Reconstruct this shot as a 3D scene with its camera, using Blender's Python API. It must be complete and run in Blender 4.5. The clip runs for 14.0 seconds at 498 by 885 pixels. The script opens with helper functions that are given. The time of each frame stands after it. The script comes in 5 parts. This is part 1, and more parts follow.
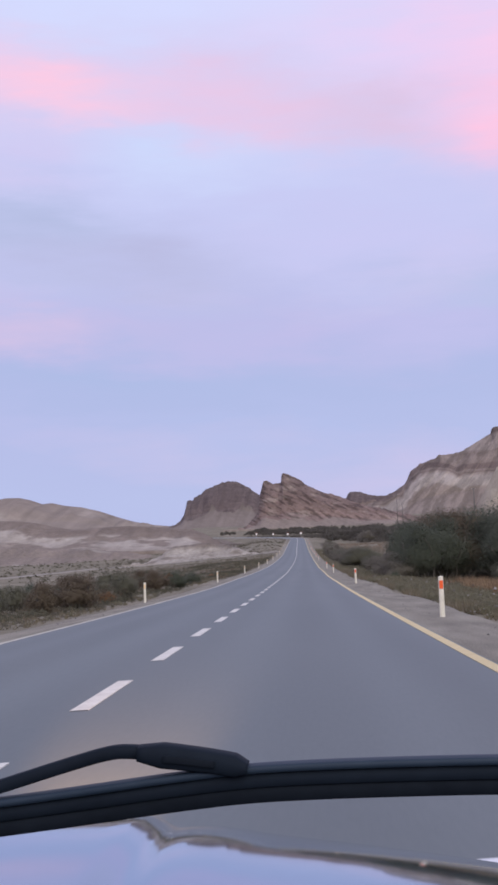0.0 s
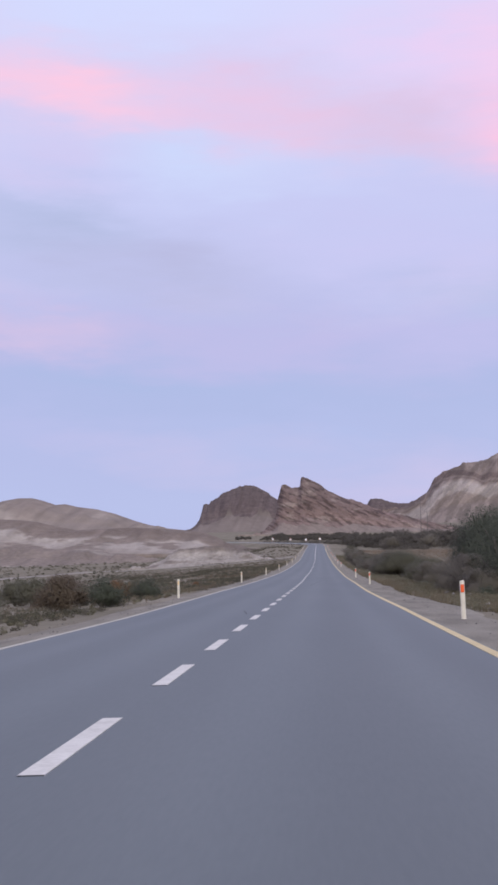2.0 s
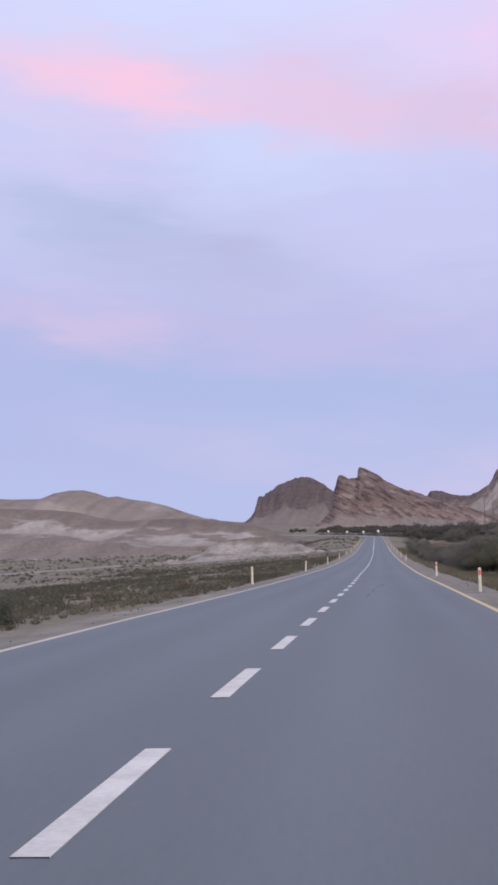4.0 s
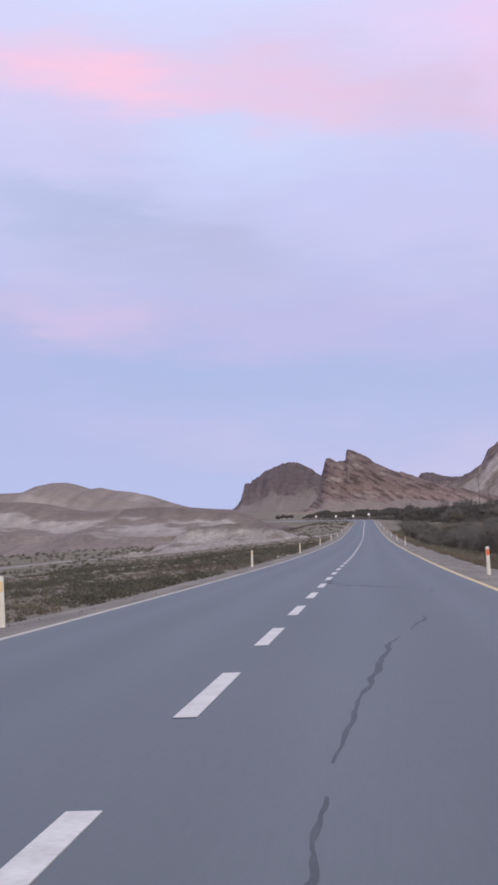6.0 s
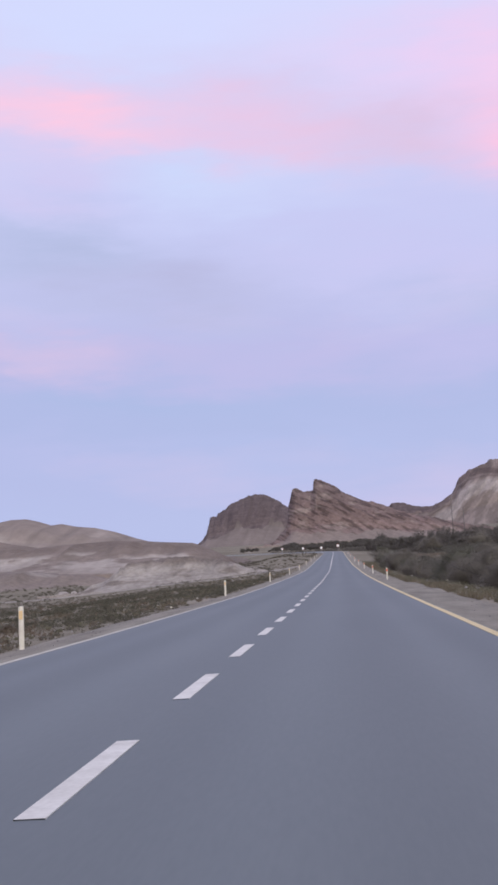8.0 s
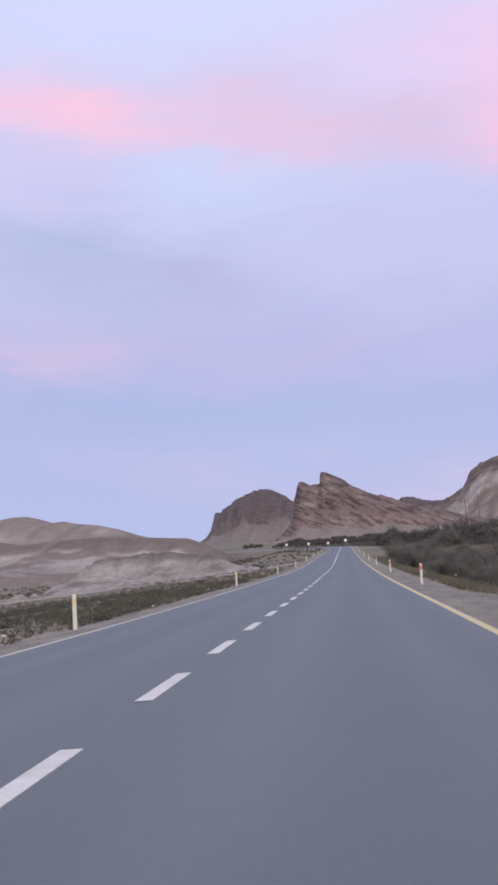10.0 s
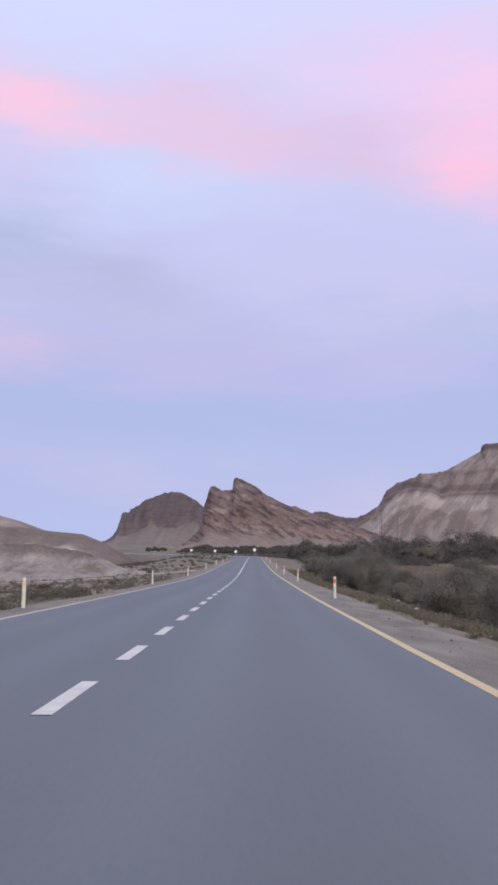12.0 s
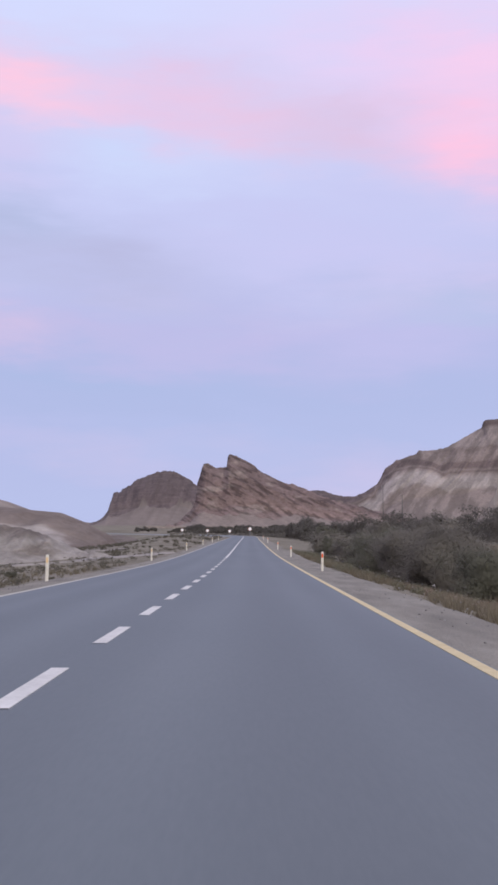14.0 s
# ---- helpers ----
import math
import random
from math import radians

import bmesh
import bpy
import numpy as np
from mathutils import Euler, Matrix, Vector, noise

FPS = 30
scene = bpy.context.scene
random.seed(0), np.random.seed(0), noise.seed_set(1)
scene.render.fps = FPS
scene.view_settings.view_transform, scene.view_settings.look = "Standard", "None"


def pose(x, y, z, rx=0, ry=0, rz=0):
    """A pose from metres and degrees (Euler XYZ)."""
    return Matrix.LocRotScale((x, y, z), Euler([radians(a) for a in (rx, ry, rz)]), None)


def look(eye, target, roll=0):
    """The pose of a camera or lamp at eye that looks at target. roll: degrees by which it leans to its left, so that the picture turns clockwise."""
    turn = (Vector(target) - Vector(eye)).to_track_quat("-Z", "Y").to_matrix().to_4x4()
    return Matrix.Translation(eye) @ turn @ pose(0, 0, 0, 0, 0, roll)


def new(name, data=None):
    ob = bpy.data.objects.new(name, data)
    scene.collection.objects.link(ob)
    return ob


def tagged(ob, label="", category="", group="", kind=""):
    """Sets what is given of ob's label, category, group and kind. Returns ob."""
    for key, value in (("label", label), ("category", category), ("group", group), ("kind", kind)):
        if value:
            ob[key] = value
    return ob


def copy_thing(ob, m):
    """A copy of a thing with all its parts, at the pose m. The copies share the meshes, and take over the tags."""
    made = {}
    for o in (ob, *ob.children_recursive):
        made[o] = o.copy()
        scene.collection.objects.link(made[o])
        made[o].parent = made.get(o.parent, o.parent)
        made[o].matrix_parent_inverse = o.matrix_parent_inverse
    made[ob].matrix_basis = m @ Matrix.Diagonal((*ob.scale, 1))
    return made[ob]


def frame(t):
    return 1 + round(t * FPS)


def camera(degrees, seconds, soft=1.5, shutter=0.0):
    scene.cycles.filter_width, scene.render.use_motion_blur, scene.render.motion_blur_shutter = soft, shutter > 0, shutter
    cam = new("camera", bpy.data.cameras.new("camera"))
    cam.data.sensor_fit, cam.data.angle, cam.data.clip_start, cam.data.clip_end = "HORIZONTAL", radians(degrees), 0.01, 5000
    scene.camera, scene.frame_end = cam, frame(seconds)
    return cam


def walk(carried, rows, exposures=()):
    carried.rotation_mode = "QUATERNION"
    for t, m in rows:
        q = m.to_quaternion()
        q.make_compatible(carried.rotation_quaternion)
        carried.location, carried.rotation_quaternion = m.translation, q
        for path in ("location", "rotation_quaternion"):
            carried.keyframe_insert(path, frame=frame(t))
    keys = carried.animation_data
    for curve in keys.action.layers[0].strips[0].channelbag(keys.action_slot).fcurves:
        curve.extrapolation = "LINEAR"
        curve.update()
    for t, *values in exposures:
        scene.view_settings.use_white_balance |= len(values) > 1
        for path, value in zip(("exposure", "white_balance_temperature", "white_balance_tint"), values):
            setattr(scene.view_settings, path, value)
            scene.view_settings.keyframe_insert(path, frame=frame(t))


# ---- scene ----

# ---------------------------------------------------------------- camera
cam = camera(22.4, 14.0, soft=3.0)
walk(cam, [
    (0.0, pose(1.819, -4.815, 1.064, 95.782, 2.209, 2.410)),
    (0.5, pose(1.827, 5.313, 1.059, 95.769, 2.163, 2.181)),
    (1.0, pose(1.757, 15.512, 1.064, 96.064, 1.788, 2.276)),
    (1.5, pose(1.672, 26.168, 1.077, 96.223, 1.254, 2.667)),
    (2.0, pose(1.621, 36.003, 1.097, 96.102, 1.012, 3.217)),
    (2.5, pose(1.514, 45.627, 1.127, 96.066, 0.182, 3.810)),
    (3.0, pose(1.409, 55.643, 1.169, 96.200, -0.165, 4.785)),
    (5.5, pose(1.418, 105.494, 1.499, 95.243, 2.116, 6.270)),
    (6.0, pose(1.496, 115.434, 1.599, 95.354, 2.530, 5.480)),
    (6.5, pose(1.547, 125.811, 1.711, 95.925, 2.561, 4.658)),
    (7.0, pose(1.608, 135.668, 1.823, 96.340, 2.913, 4.140)),
    (9.5, pose(2.144, 183.630, 2.480, 97.188, 4.222, 4.680)),
    (10.0, pose(2.223, 193.150, 2.638, 96.757, 3.992, 4.562)),
    (10.5, pose(2.199, 202.985, 2.814, 96.686, 3.214, 3.850)),
    (11.0, pose(2.146, 212.665, 2.996, 96.696, 1.836, 2.693)),
    (11.5, pose(2.095, 222.348, 3.183, 96.681, 0.869, 1.319)),
    (12.0, pose(2.014, 232.153, 3.375, 96.955, -0.314, 0.258)),
    (12.5, pose(1.983, 241.806, 3.571, 96.950, -0.752, 0.036)),
    (13.0, pose(1.999, 251.392, 3.775, 96.730, -0.671, 0.082)),
    (13.5, pose(2.028, 261.084, 3.995, 96.388, -0.494, 0.344)),
    (14.0, pose(2.106, 270.660, 4.219, 96.082, 0.036, 0.075)),
])

# ---------------------------------------------------------------- world and sun
def link(nt, a, b):
    nt.links.new(a, b)


def build_world():
    w = bpy.data.worlds.new("dusk_sky")
    scene.world = w
    w.use_nodes = True
    nt = w.node_tree
    nt.nodes.clear()
    n = nt.nodes.new
    out, bg = n("ShaderNodeOutputWorld"), n("ShaderNodeBackground")
    tc, sep = n("ShaderNodeTexCoord"), n("ShaderNodeSeparateXYZ")
    link(nt, tc.outputs["Generated"], sep.inputs[0])

    def math_node(op, a, b=None, c=None):
        m = n("ShaderNodeMath")
        m.operation = op
        for k, v in enumerate((a, b, c)):
            if v is None:
                continue
            if isinstance(v, (int, float)):
                m.inputs[k].default_value = v
            else:
                link(nt, v, m.inputs[k])
        return m.outputs[0]

    def noise_node(scale, stretch, detail, shift=(0, 0, 0)):
        mp = n("ShaderNodeMapping")
        mp.inputs["Scale"].default_value = stretch
        mp.inputs["Location"].default_value = shift
        link(nt, tc.outputs["Generated"], mp.inputs[0])
        nz = n("ShaderNodeTexNoise")
        nz.inputs["Scale"].default_value = scale
        nz.inputs["Detail"].default_value = detail
        nz.inputs["Roughness"].default_value = 0.55
        link(nt, mp.outputs[0], nz.inputs["Vector"])
        return nz.outputs["Fac"]

    def ramp_node(fac, stops, mode="B_SPLINE"):
        r = n("ShaderNodeValToRGB")
        r.color_ramp.interpolation = mode
        el = r.color_ramp.elements
        while len(el) < len(stops):
            el.new(0.5)
        for k, (p, col) in enumerate(stops):
            el[k].position = p
            el[k].color = (*col, 1)
        link(nt, fac, r.inputs[0])
        return r.outputs[0]

    # azimuth and elevation in degrees, gently warped so that the cloud edges are ragged
    deg = 180 / math.pi
    az = math_node("MULTIPLY", math_node("ARCTAN2", sep.outputs["X"], sep.outputs["Y"]), deg)
    el = math_node("MULTIPLY", math_node("ARCSINE", sep.outputs["Z"]), deg)
    az = math_node("ADD", az, math_node("MULTIPLY_ADD", noise_node(3.0, (2.0, 2.0, 5.0), 4, (0.3, 0.1, 0.7)), 9.0, -4.5))
    el = math_node("ADD", el, math_node("MULTIPLY_ADD", noise_node(5.0, (2.0, 2.0, 8.0), 8), 4.0, -2.0))
    wisps = math_node("MULTIPLY_ADD", noise_node(7.0, (2.6, 2.6, 12.0), 8, (0.1, 0.3, 0.0)), 1.3, 0.35)
    tone = ramp_node(math_node("DIVIDE", el, 90.0), [
        (0.0, (0.450, 0.515, 0.820)), (0.033, (0.448, 0.506, 0.812)), (0.056, (0.442, 0.490, 0.795)), (0.089, (0.420, 0.475, 0.772)), (0.122, (0.470, 0.482, 0.780)),
        (0.156, (0.530, 0.550, 0.845)), (0.20, (0.572, 0.600, 0.900)), (0.244, (0.635, 0.622, 0.897)), (0.289, (0.650, 0.685, 0.970)), (0.55, (0.570, 0.590, 0.900)), (1.0, (0.532, 0.570, 0.890))], "LINEAR")
    # loose rosy cloud all round the sky
    rosy = math_node("MULTIPLY", math_node("SUBTRACT", noise_node(2.6, (1.0, 1.0, 4.0), 5, (0.6, 0.2, 0.4)), 0.55), 1.6)
    layers = [(rosy, (0.90, 0.60, 0.80))]

    # cloud banks: azimuth, elevation, half width, half height, slant, colour, strength
    for a0, e0, wide, high, slant, colour, strength in (
            (-6.6, 25.2, 8.5, 1.7, -0.01, (0.65, 0.70, 0.99), 0.80),
            (6.4, 23.2, 6.6, 2.6, -0.08, (0.79, 0.63, 0.90), 0.85),
            (-10.6, 21.6, 7.6, 1.5, -0.13, (0.96, 0.59, 0.77), 0.85),
            (-1.9, 20.7, 4.7, 1.5, -0.09, (0.81, 0.56, 0.77), 0.75),
            (3.9, 19.8, 4.4, 1.5, -0.26, (0.71, 0.54, 0.75), 0.70),
            (11.0, 19.2, 4.2, 2.3, -0.20, (0.97, 0.55, 0.75), 0.88),
            (11.2, 22.4, 3.4, 2.5, -0.11, (0.92, 0.61, 0.85), 0.80),
            (-4.6, 18.6, 5.4, 1.2, -0.07, (0.60, 0.67, 0.95), 0.85),
            (-12.7, 18.6, 3.3, 1.5, 0.02, (0.64, 0.57, 0.85), 0.60),
            (-12.0, 15.9, 5.1, 1.3, -0.18, (0.45, 0.50, 0.75), 0.85),
            (-6.8, 13.9, 5.8, 1.5, -0.11, (0.47, 0.475, 0.72), 0.75),
            (3.4, 14.9, 6.9, 2.1, -0.06, (0.58, 0.565, 0.87), 0.70),
            (-12.3, 11.3, 4.2, 0.8, -0.10, (0.63, 0.52, 0.77), 0.80),
            (-0.9, 10.4, 6.5, 1.2, -0.04, (0.53, 0.49, 0.79), 0.60),
            (7.4, 10.6, 3.9, 1.3, -0.07, (0.53, 0.51, 0.82), 0.60),
            (9.2, 12.2, 3.7, 0.9, -0.18, (0.46, 0.52, 0.78), 0.60),
            (-7.5, 8.9, 8.3, 0.8, -0.07, (0.405, 0.475, 0.765), 0.85),
            (-11.3, 6.6, 4.1, 0.9, -0.02, (0.49, 0.50, 0.81), 0.40),
            (-1.9, 5.6, 6.5, 1.4, -0.03, (0.432, 0.498, 0.808), 0.60)):
        da = math_node("SUBTRACT", az, a0)
        de = math_node("SUBTRACT", math_node("MULTIPLY_ADD", da, -slant, el), e0)
        da, de = math_node("DIVIDE", da, wide), math_node("DIVIDE", de, high)
        far = math_node("MULTIPLY_ADD", da, da, math_node("MULTIPLY", de, de))
        amount = math_node("MULTIPLY", math_node("EXPONENT", math_node("MULTIPLY", far, -1.0)), strength)
        layers.append((math_node("MULTIPLY", amount, wisps), colour))
    for amount, colour in layers:
        mx = n("ShaderNodeMix")
        mx.data_type = "RGBA"
        mx.clamp_factor = True
        link(nt, amount, mx.inputs["Factor"])
        link(nt, tone, mx.inputs["A"])
        mx.inputs["B"].default_value = (*colour, 1)
        tone = mx.outputs["Result"]
    sky = n("ShaderNodeTexSky")
    sky.sky_type = "NISHITA"
    sky.sun_disc = False
    sky.sun_elevation = radians(4)
    sky.sun_rotation = radians(200)
    dim = n("ShaderNodeMix")
    dim.data_type = "RGBA"
    dim.blend_type = "ADD"
    dim.inputs["Factor"].default_value = 0.012
    link(nt, tone, dim.inputs["A"])
    link(nt, sky.outputs[0], dim.inputs["B"])
    link(nt, dim.outputs["Result"], bg.inputs[0])
    bg.inputs[1].default_value = 1.0
    link(nt, bg.outputs[0], out.inputs[0])


build_world()
sun = new("sun", bpy.data.lights.new("sun", "SUN"))
sun.data.energy, sun.data.angle, sun.data.color = 1.9, radians(50), (1.0, 1.0, 0.92)
sun.matrix_world = look((30, -60, 70), (0, 40, 0))

# ---------------------------------------------------------------- materials
def material(name, colours, scale=1.0, fine=12.0, bump=0.3, rough=0.85, stretch=(1, 1, 1), turn=(0, 0, 0), island=0.0, contrast=(0.3, 0.7), spec=0.3, metal=0.0, dist=0.1):
    """Two scales of noise over a colour ramp, with relief from the finer one."""
    m = bpy.data.materials.new(name)
    m.use_nodes = True
    nt = m.node_tree
    n = nt.nodes.new
    bs = nt.nodes["Principled BSDF"]
    tc, mp = n("ShaderNodeTexCoord"), n("ShaderNodeMapping")
    mp.inputs["Scale"].default_value = stretch
    rot = n("ShaderNodeMapping")
    rot.inputs["Rotation"].default_value = [radians(a) for a in turn]
    link(nt, tc.outputs["Object"], rot.inputs[0])
    link(nt, rot.outputs[0], mp.inputs[0])
    big, small = n("ShaderNodeTexNoise"), n("ShaderNodeTexNoise")
    big.inputs["Scale"].default_value, big.inputs["Detail"].default_value = scale, 5
    small.inputs["Scale"].default_value, small.inputs["Detail"].default_value = scale * fine, 4
    link(nt, mp.outputs[0], big.inputs["Vector"])
    link(nt, mp.outputs[0], small.inputs["Vector"])
    mix = n("ShaderNodeMath")
    mix.operation = "MULTIPLY_ADD"
    mix.inputs[1].default_value = 0.4
    sc = n("ShaderNodeMath")
    sc.operation = "MULTIPLY"
    sc.inputs[1].default_value = 0.6
    link(nt, big.outputs["Fac"], sc.inputs[0])
    link(nt, small.outputs["Fac"], mix.inputs[0])
    link(nt, sc.outputs[0], mix.inputs[2])
    fac = mix.outputs[0]
    if island:
        geo = n("ShaderNodeNewGeometry")
        add = n("ShaderNodeMath")
        add.operation = "MULTIPLY_ADD"
        add.inputs[1].default_value = island
        link(nt, geo.outputs["Random Per Island"], add.inputs[0])
        link(nt, fac, add.inputs[2])
        sub = n("ShaderNodeMath")
        sub.operation = "SUBTRACT"
        sub.inputs[1].default_value = island * 0.5
        link(nt, add.outputs[0], sub.inputs[0])
        fac = sub.outputs[0]
    ramp = n("ShaderNodeValToRGB")
    el = ramp.color_ramp.elements
    while len(el) < len(colours):
        el.new(0.5)
    lo, hi = contrast
    for k, col in enumerate(colours):
        el[k].position = lo + (hi - lo) * k / max(1, len(colours) - 1)
        el[k].color = (*col, 1)
    link(nt, fac, ramp.inputs[0])
    link(nt, ramp.outputs[0], bs.inputs["Base Color"])
    bs.inputs["Roughness"].default_value = rough
    bs.inputs["Metallic"].default_value = metal
    bs.inputs["Specular IOR Level"].default_value = spec
    if bump:
        bp = n("ShaderNodeBump")
        bp.inputs["Strength"].default_value = bump
        bp.inputs["Distance"].default_value = dist
        link(nt, small.outputs["Fac"], bp.inputs["Height"])
        link(nt, bp.outputs[0], bs.inputs["Normal"])
    return m


ASPHALT = material("asphalt", [(0.112, 0.125, 0.129), (0.124, 0.137, 0.140), (0.137, 0.149, 0.151)], 0.55, 60, 0.10, 0.57, (1, 0.12, 1), dist=0.005)


def wheel_tracks(m):
    """Slightly polished, lighter tracks where the wheels run, by the distance from the centre line."""
    nt = m.node_tree
    n = nt.nodes.new
    bs = nt.nodes["Principled BSDF"]
    old = bs.inputs["Base Color"].links[0].from_socket
    at = n("ShaderNodeAttribute")
    at.attribute_name = "across"
    ab, dv = n("ShaderNodeMath"), n("ShaderNodeMath")
    ab.operation, dv.operation = "ABSOLUTE", "DIVIDE"
    dv.inputs[1].default_value = 4.0
    link(nt, at.outputs["Fac"], ab.inputs[0])
    link(nt, ab.outputs[0], dv.inputs[0])
    r = n("ShaderNodeValToRGB")
    r.color_ramp.interpolation = "B_SPLINE"
    stops = [(0.0, 0.96), (0.12, 0.94), (0.22, 1.06), (0.32, 1.04), (0.42, 0.90), (0.55, 0.92), (0.64, 1.06), (0.72, 0.96), (0.80, 0.89), (0.9, 1.04)]
    el = r.color_ramp.elements
    while len(el) < len(stops):
        el.new(0.5)
    for k, (q, v) in enumerate(stops):
        el[k].position, el[k].color = q, (v / 1.1, v / 1.1, v / 1.1, 1)
    link(nt, dv.outputs[0], r.inputs[0])
    mul = n("ShaderNodeVectorMath")
    mul.operation = "MULTIPLY"
    link(nt, old, mul.inputs[0])
    link(nt, r.outputs[0], mul.inputs[1])
    sc = n("ShaderNodeVectorMath")
    sc.operation = "SCALE"
    sc.inputs["Scale"].default_value = 1.1
    link(nt, mul.outputs[0], sc.inputs[0])
    link(nt, sc.outputs[0], bs.inputs["Base Color"])


wheel_tracks(ASPHALT)
PAINT_WHITE = material("road_paint_white", [(0.52, 0.48, 0.43), (0.72, 0.68, 0.62)], 3, 8, 0.2, 0.7, dist=0.005)
PAINT_EDGE = material("worn_edge_paint", [(0.40, 0.362, 0.298), (0.55, 0.505, 0.425)], 1.5, 10, 0.2, 0.75, dist=0.005)
PAINT_YELLOW = material("road_paint_yellow", [(0.54, 0.415, 0.215), (0.66, 0.53, 0.30)], 3, 8, 0.2, 0.7, dist=0.005)
GRAVEL = material("gravel", [(0.160, 0.138, 0.110), (0.225, 0.196, 0.157), (0.300, 0.264, 0.214)], 0.9, 30, 0.8, 0.95, (1.6, 0.35, 1), dist=0.03, contrast=(0.36, 0.64))
EARTH = material("dry_earth", [(0.128, 0.108, 0.070), (0.165, 0.139, 0.095), (0.200, 0.166, 0.117), (0.270, 0.228, 0.176)], 0.07, 30, 0.6, 0.95, dist=0.2, contrast=(0.36, 0.64))


def beds(name, stops, fold=None, warp=(0.013, 30.0), streak=None, streak2=None, patch=None, grain=0.35, gscale=0.25, bump=0.8, dist=1.5):
    """Rock or clay in level beds by height (stops: height, colour), arched by fold (x, height of their zero), wavy by warp (scale, metres).
    streak = (angle of its run, metres across, metres along, strength, half the range of its edge, and the edge's middle); patch = (colour, metres wide, metres high, low, high)."""
    m = bpy.data.materials.new(name)
    m.use_nodes = True
    nt = m.node_tree
    n = nt.nodes.new
    bs = nt.nodes["Principled BSDF"]
    bs.inputs["Roughness"].default_value = 0.95
    bs.inputs["Specular IOR Level"].default_value = 0.15
    tc, sep = n("ShaderNodeTexCoord"), n("ShaderNodeSeparateXYZ")
    pos = tc.outputs["Object"]
    link(nt, pos, sep.inputs[0])

    def mth(op, a, b=0.0, c=0.0):
        q = n("ShaderNodeMath")
        q.operation = op
        for k, v in enumerate((a, b, c)):
            if isinstance(v, (int, float)):
                q.inputs[k].default_value = v
            else:
                link(nt, v, q.inputs[k])
        return q.outputs[0]

    def noise(vec, scale, detail=5, rough=0.55):
        q = n("ShaderNodeTexNoise")
        q.inputs["Scale"].default_value, q.inputs["Detail"].default_value, q.inputs["Roughness"].default_value = scale, detail, rough
        link(nt, vec, q.inputs["Vector"])
        return q.outputs["Fac"]

    def along(angle, across, run_len):
        """Coordinates that run with a slanting streak in the upright plane."""
        c, sn = math.cos(radians(angle)), math.sin(radians(angle))
        cb = n("ShaderNodeCombineXYZ")
        for k, vec in enumerate(((sn / across, 0.015 / across, -c / across), (c / run_len, 0.015 / run_len, sn / run_len))):
            d = n("ShaderNodeVectorMath")
            d.operation = "DOT_PRODUCT"
            link(nt, pos, d.inputs[0])
            d.inputs[1].default_value = vec
            link(nt, d.outputs["Value"], cb.inputs[k])
        return cb.outputs[0]

    z = mth("MULTIPLY_ADD", noise(pos, warp[0], 6), warp[1], sep.outputs["Z"])
    z = mth("ADD", z, -0.5 * warp[1])
    if fold:
        x0, x1 = fold[0][0], fold[-1][0]
        fr = n("ShaderNodeMapRange")
        fr.inputs["From Min"].default_value, fr.inputs["From Max"].default_value = x0, x1
        link(nt, sep.outputs["X"], fr.inputs["Value"])
        bend = n("ShaderNodeValToRGB")
        bend.color_ramp.interpolation = "EASE"
        el = bend.color_ramp.elements
        while len(el) < len(fold):
            el.new(0.5)
        for k, (x, h) in enumerate(fold):
            el[k].position, el[k].color = (x - x0) / (x1 - x0), (h / 200, h / 200, h / 200, 1)
        link(nt, fr.outputs[0], bend.inputs[0])
        z = mth("MULTIPLY_ADD", bend.outputs[0], -200.0, z)
    z0, z1 = stops[0][0], stops[-1][0]
    rng = n("ShaderNodeMapRange")
    rng.inputs["From Min"].default_value, rng.inputs["From Max"].default_value = z0, z1
    link(nt, z, rng.inputs["Value"])
    r = n("ShaderNodeValToRGB")
    el = r.color_ramp.elements
    while len(el) < len(stops):
        el.new(0.5)
    for k, (h, col) in enumerate(stops):
        el[k].position, el[k].color = (h - z0) / (z1 - z0), (*col, 1)
    link(nt, rng.outputs[0], r.inputs[0])
    col = r.outputs[0]
    if patch:
        pc, wide, high, lo, hi = patch
        mp = n("ShaderNodeMapping")
        mp.inputs["Scale"].default_value = (1 / wide, 1 / (wide * 1.5), 1 / high)
        link(nt, pos, mp.inputs[0])
        rg = n("ShaderNodeMapRange")
        rg.interpolation_type = "SMOOTHSTEP"
        for key, val in (("From Min", lo), ("From Max", hi), ("To Min", 0.0), ("To Max", 0.92)):
            rg.inputs[key].default_value = val
        link(nt, noise(mp.outputs[0], 1.0, 5, 0.5), rg.inputs["Value"])
        mx = n("ShaderNodeMix")
        mx.data_type = "RGBA"
        mx.inputs["B"].default_value = (*pc, 1)
        link(nt, rg.outputs[0], mx.inputs["Factor"])
        link(nt, col, mx.inputs["A"])
        col = mx.outputs["Result"]
    gain = mth("MULTIPLY_ADD", noise(pos, gscale, 6, 0.6), 2 * grain, 1 - grain)
    for st in (streak, streak2):
        if st:
            fac = noise(along(*st[:3]), 1.0, 5, 0.6)
            if len(st) > 4:
                sharp = n("ShaderNodeMapRange")
                sharp.interpolation_type = "SMOOTHSTEP"
                mid = st[5] if len(st) > 5 else 0.5
                for key, val in (("From Min", mid - st[4]), ("From Max", mid + st[4])):
                    sharp.inputs[key].default_value = val
                link(nt, fac, sharp.inputs["Value"])
                fac = sharp.outputs[0]
            gain = mth("MULTIPLY", gain, mth("MULTIPLY_ADD", fac, 2 * st[3], 1 - st[3]))
    mul = n("ShaderNodeVectorMath")
    mul.operation = "SCALE"
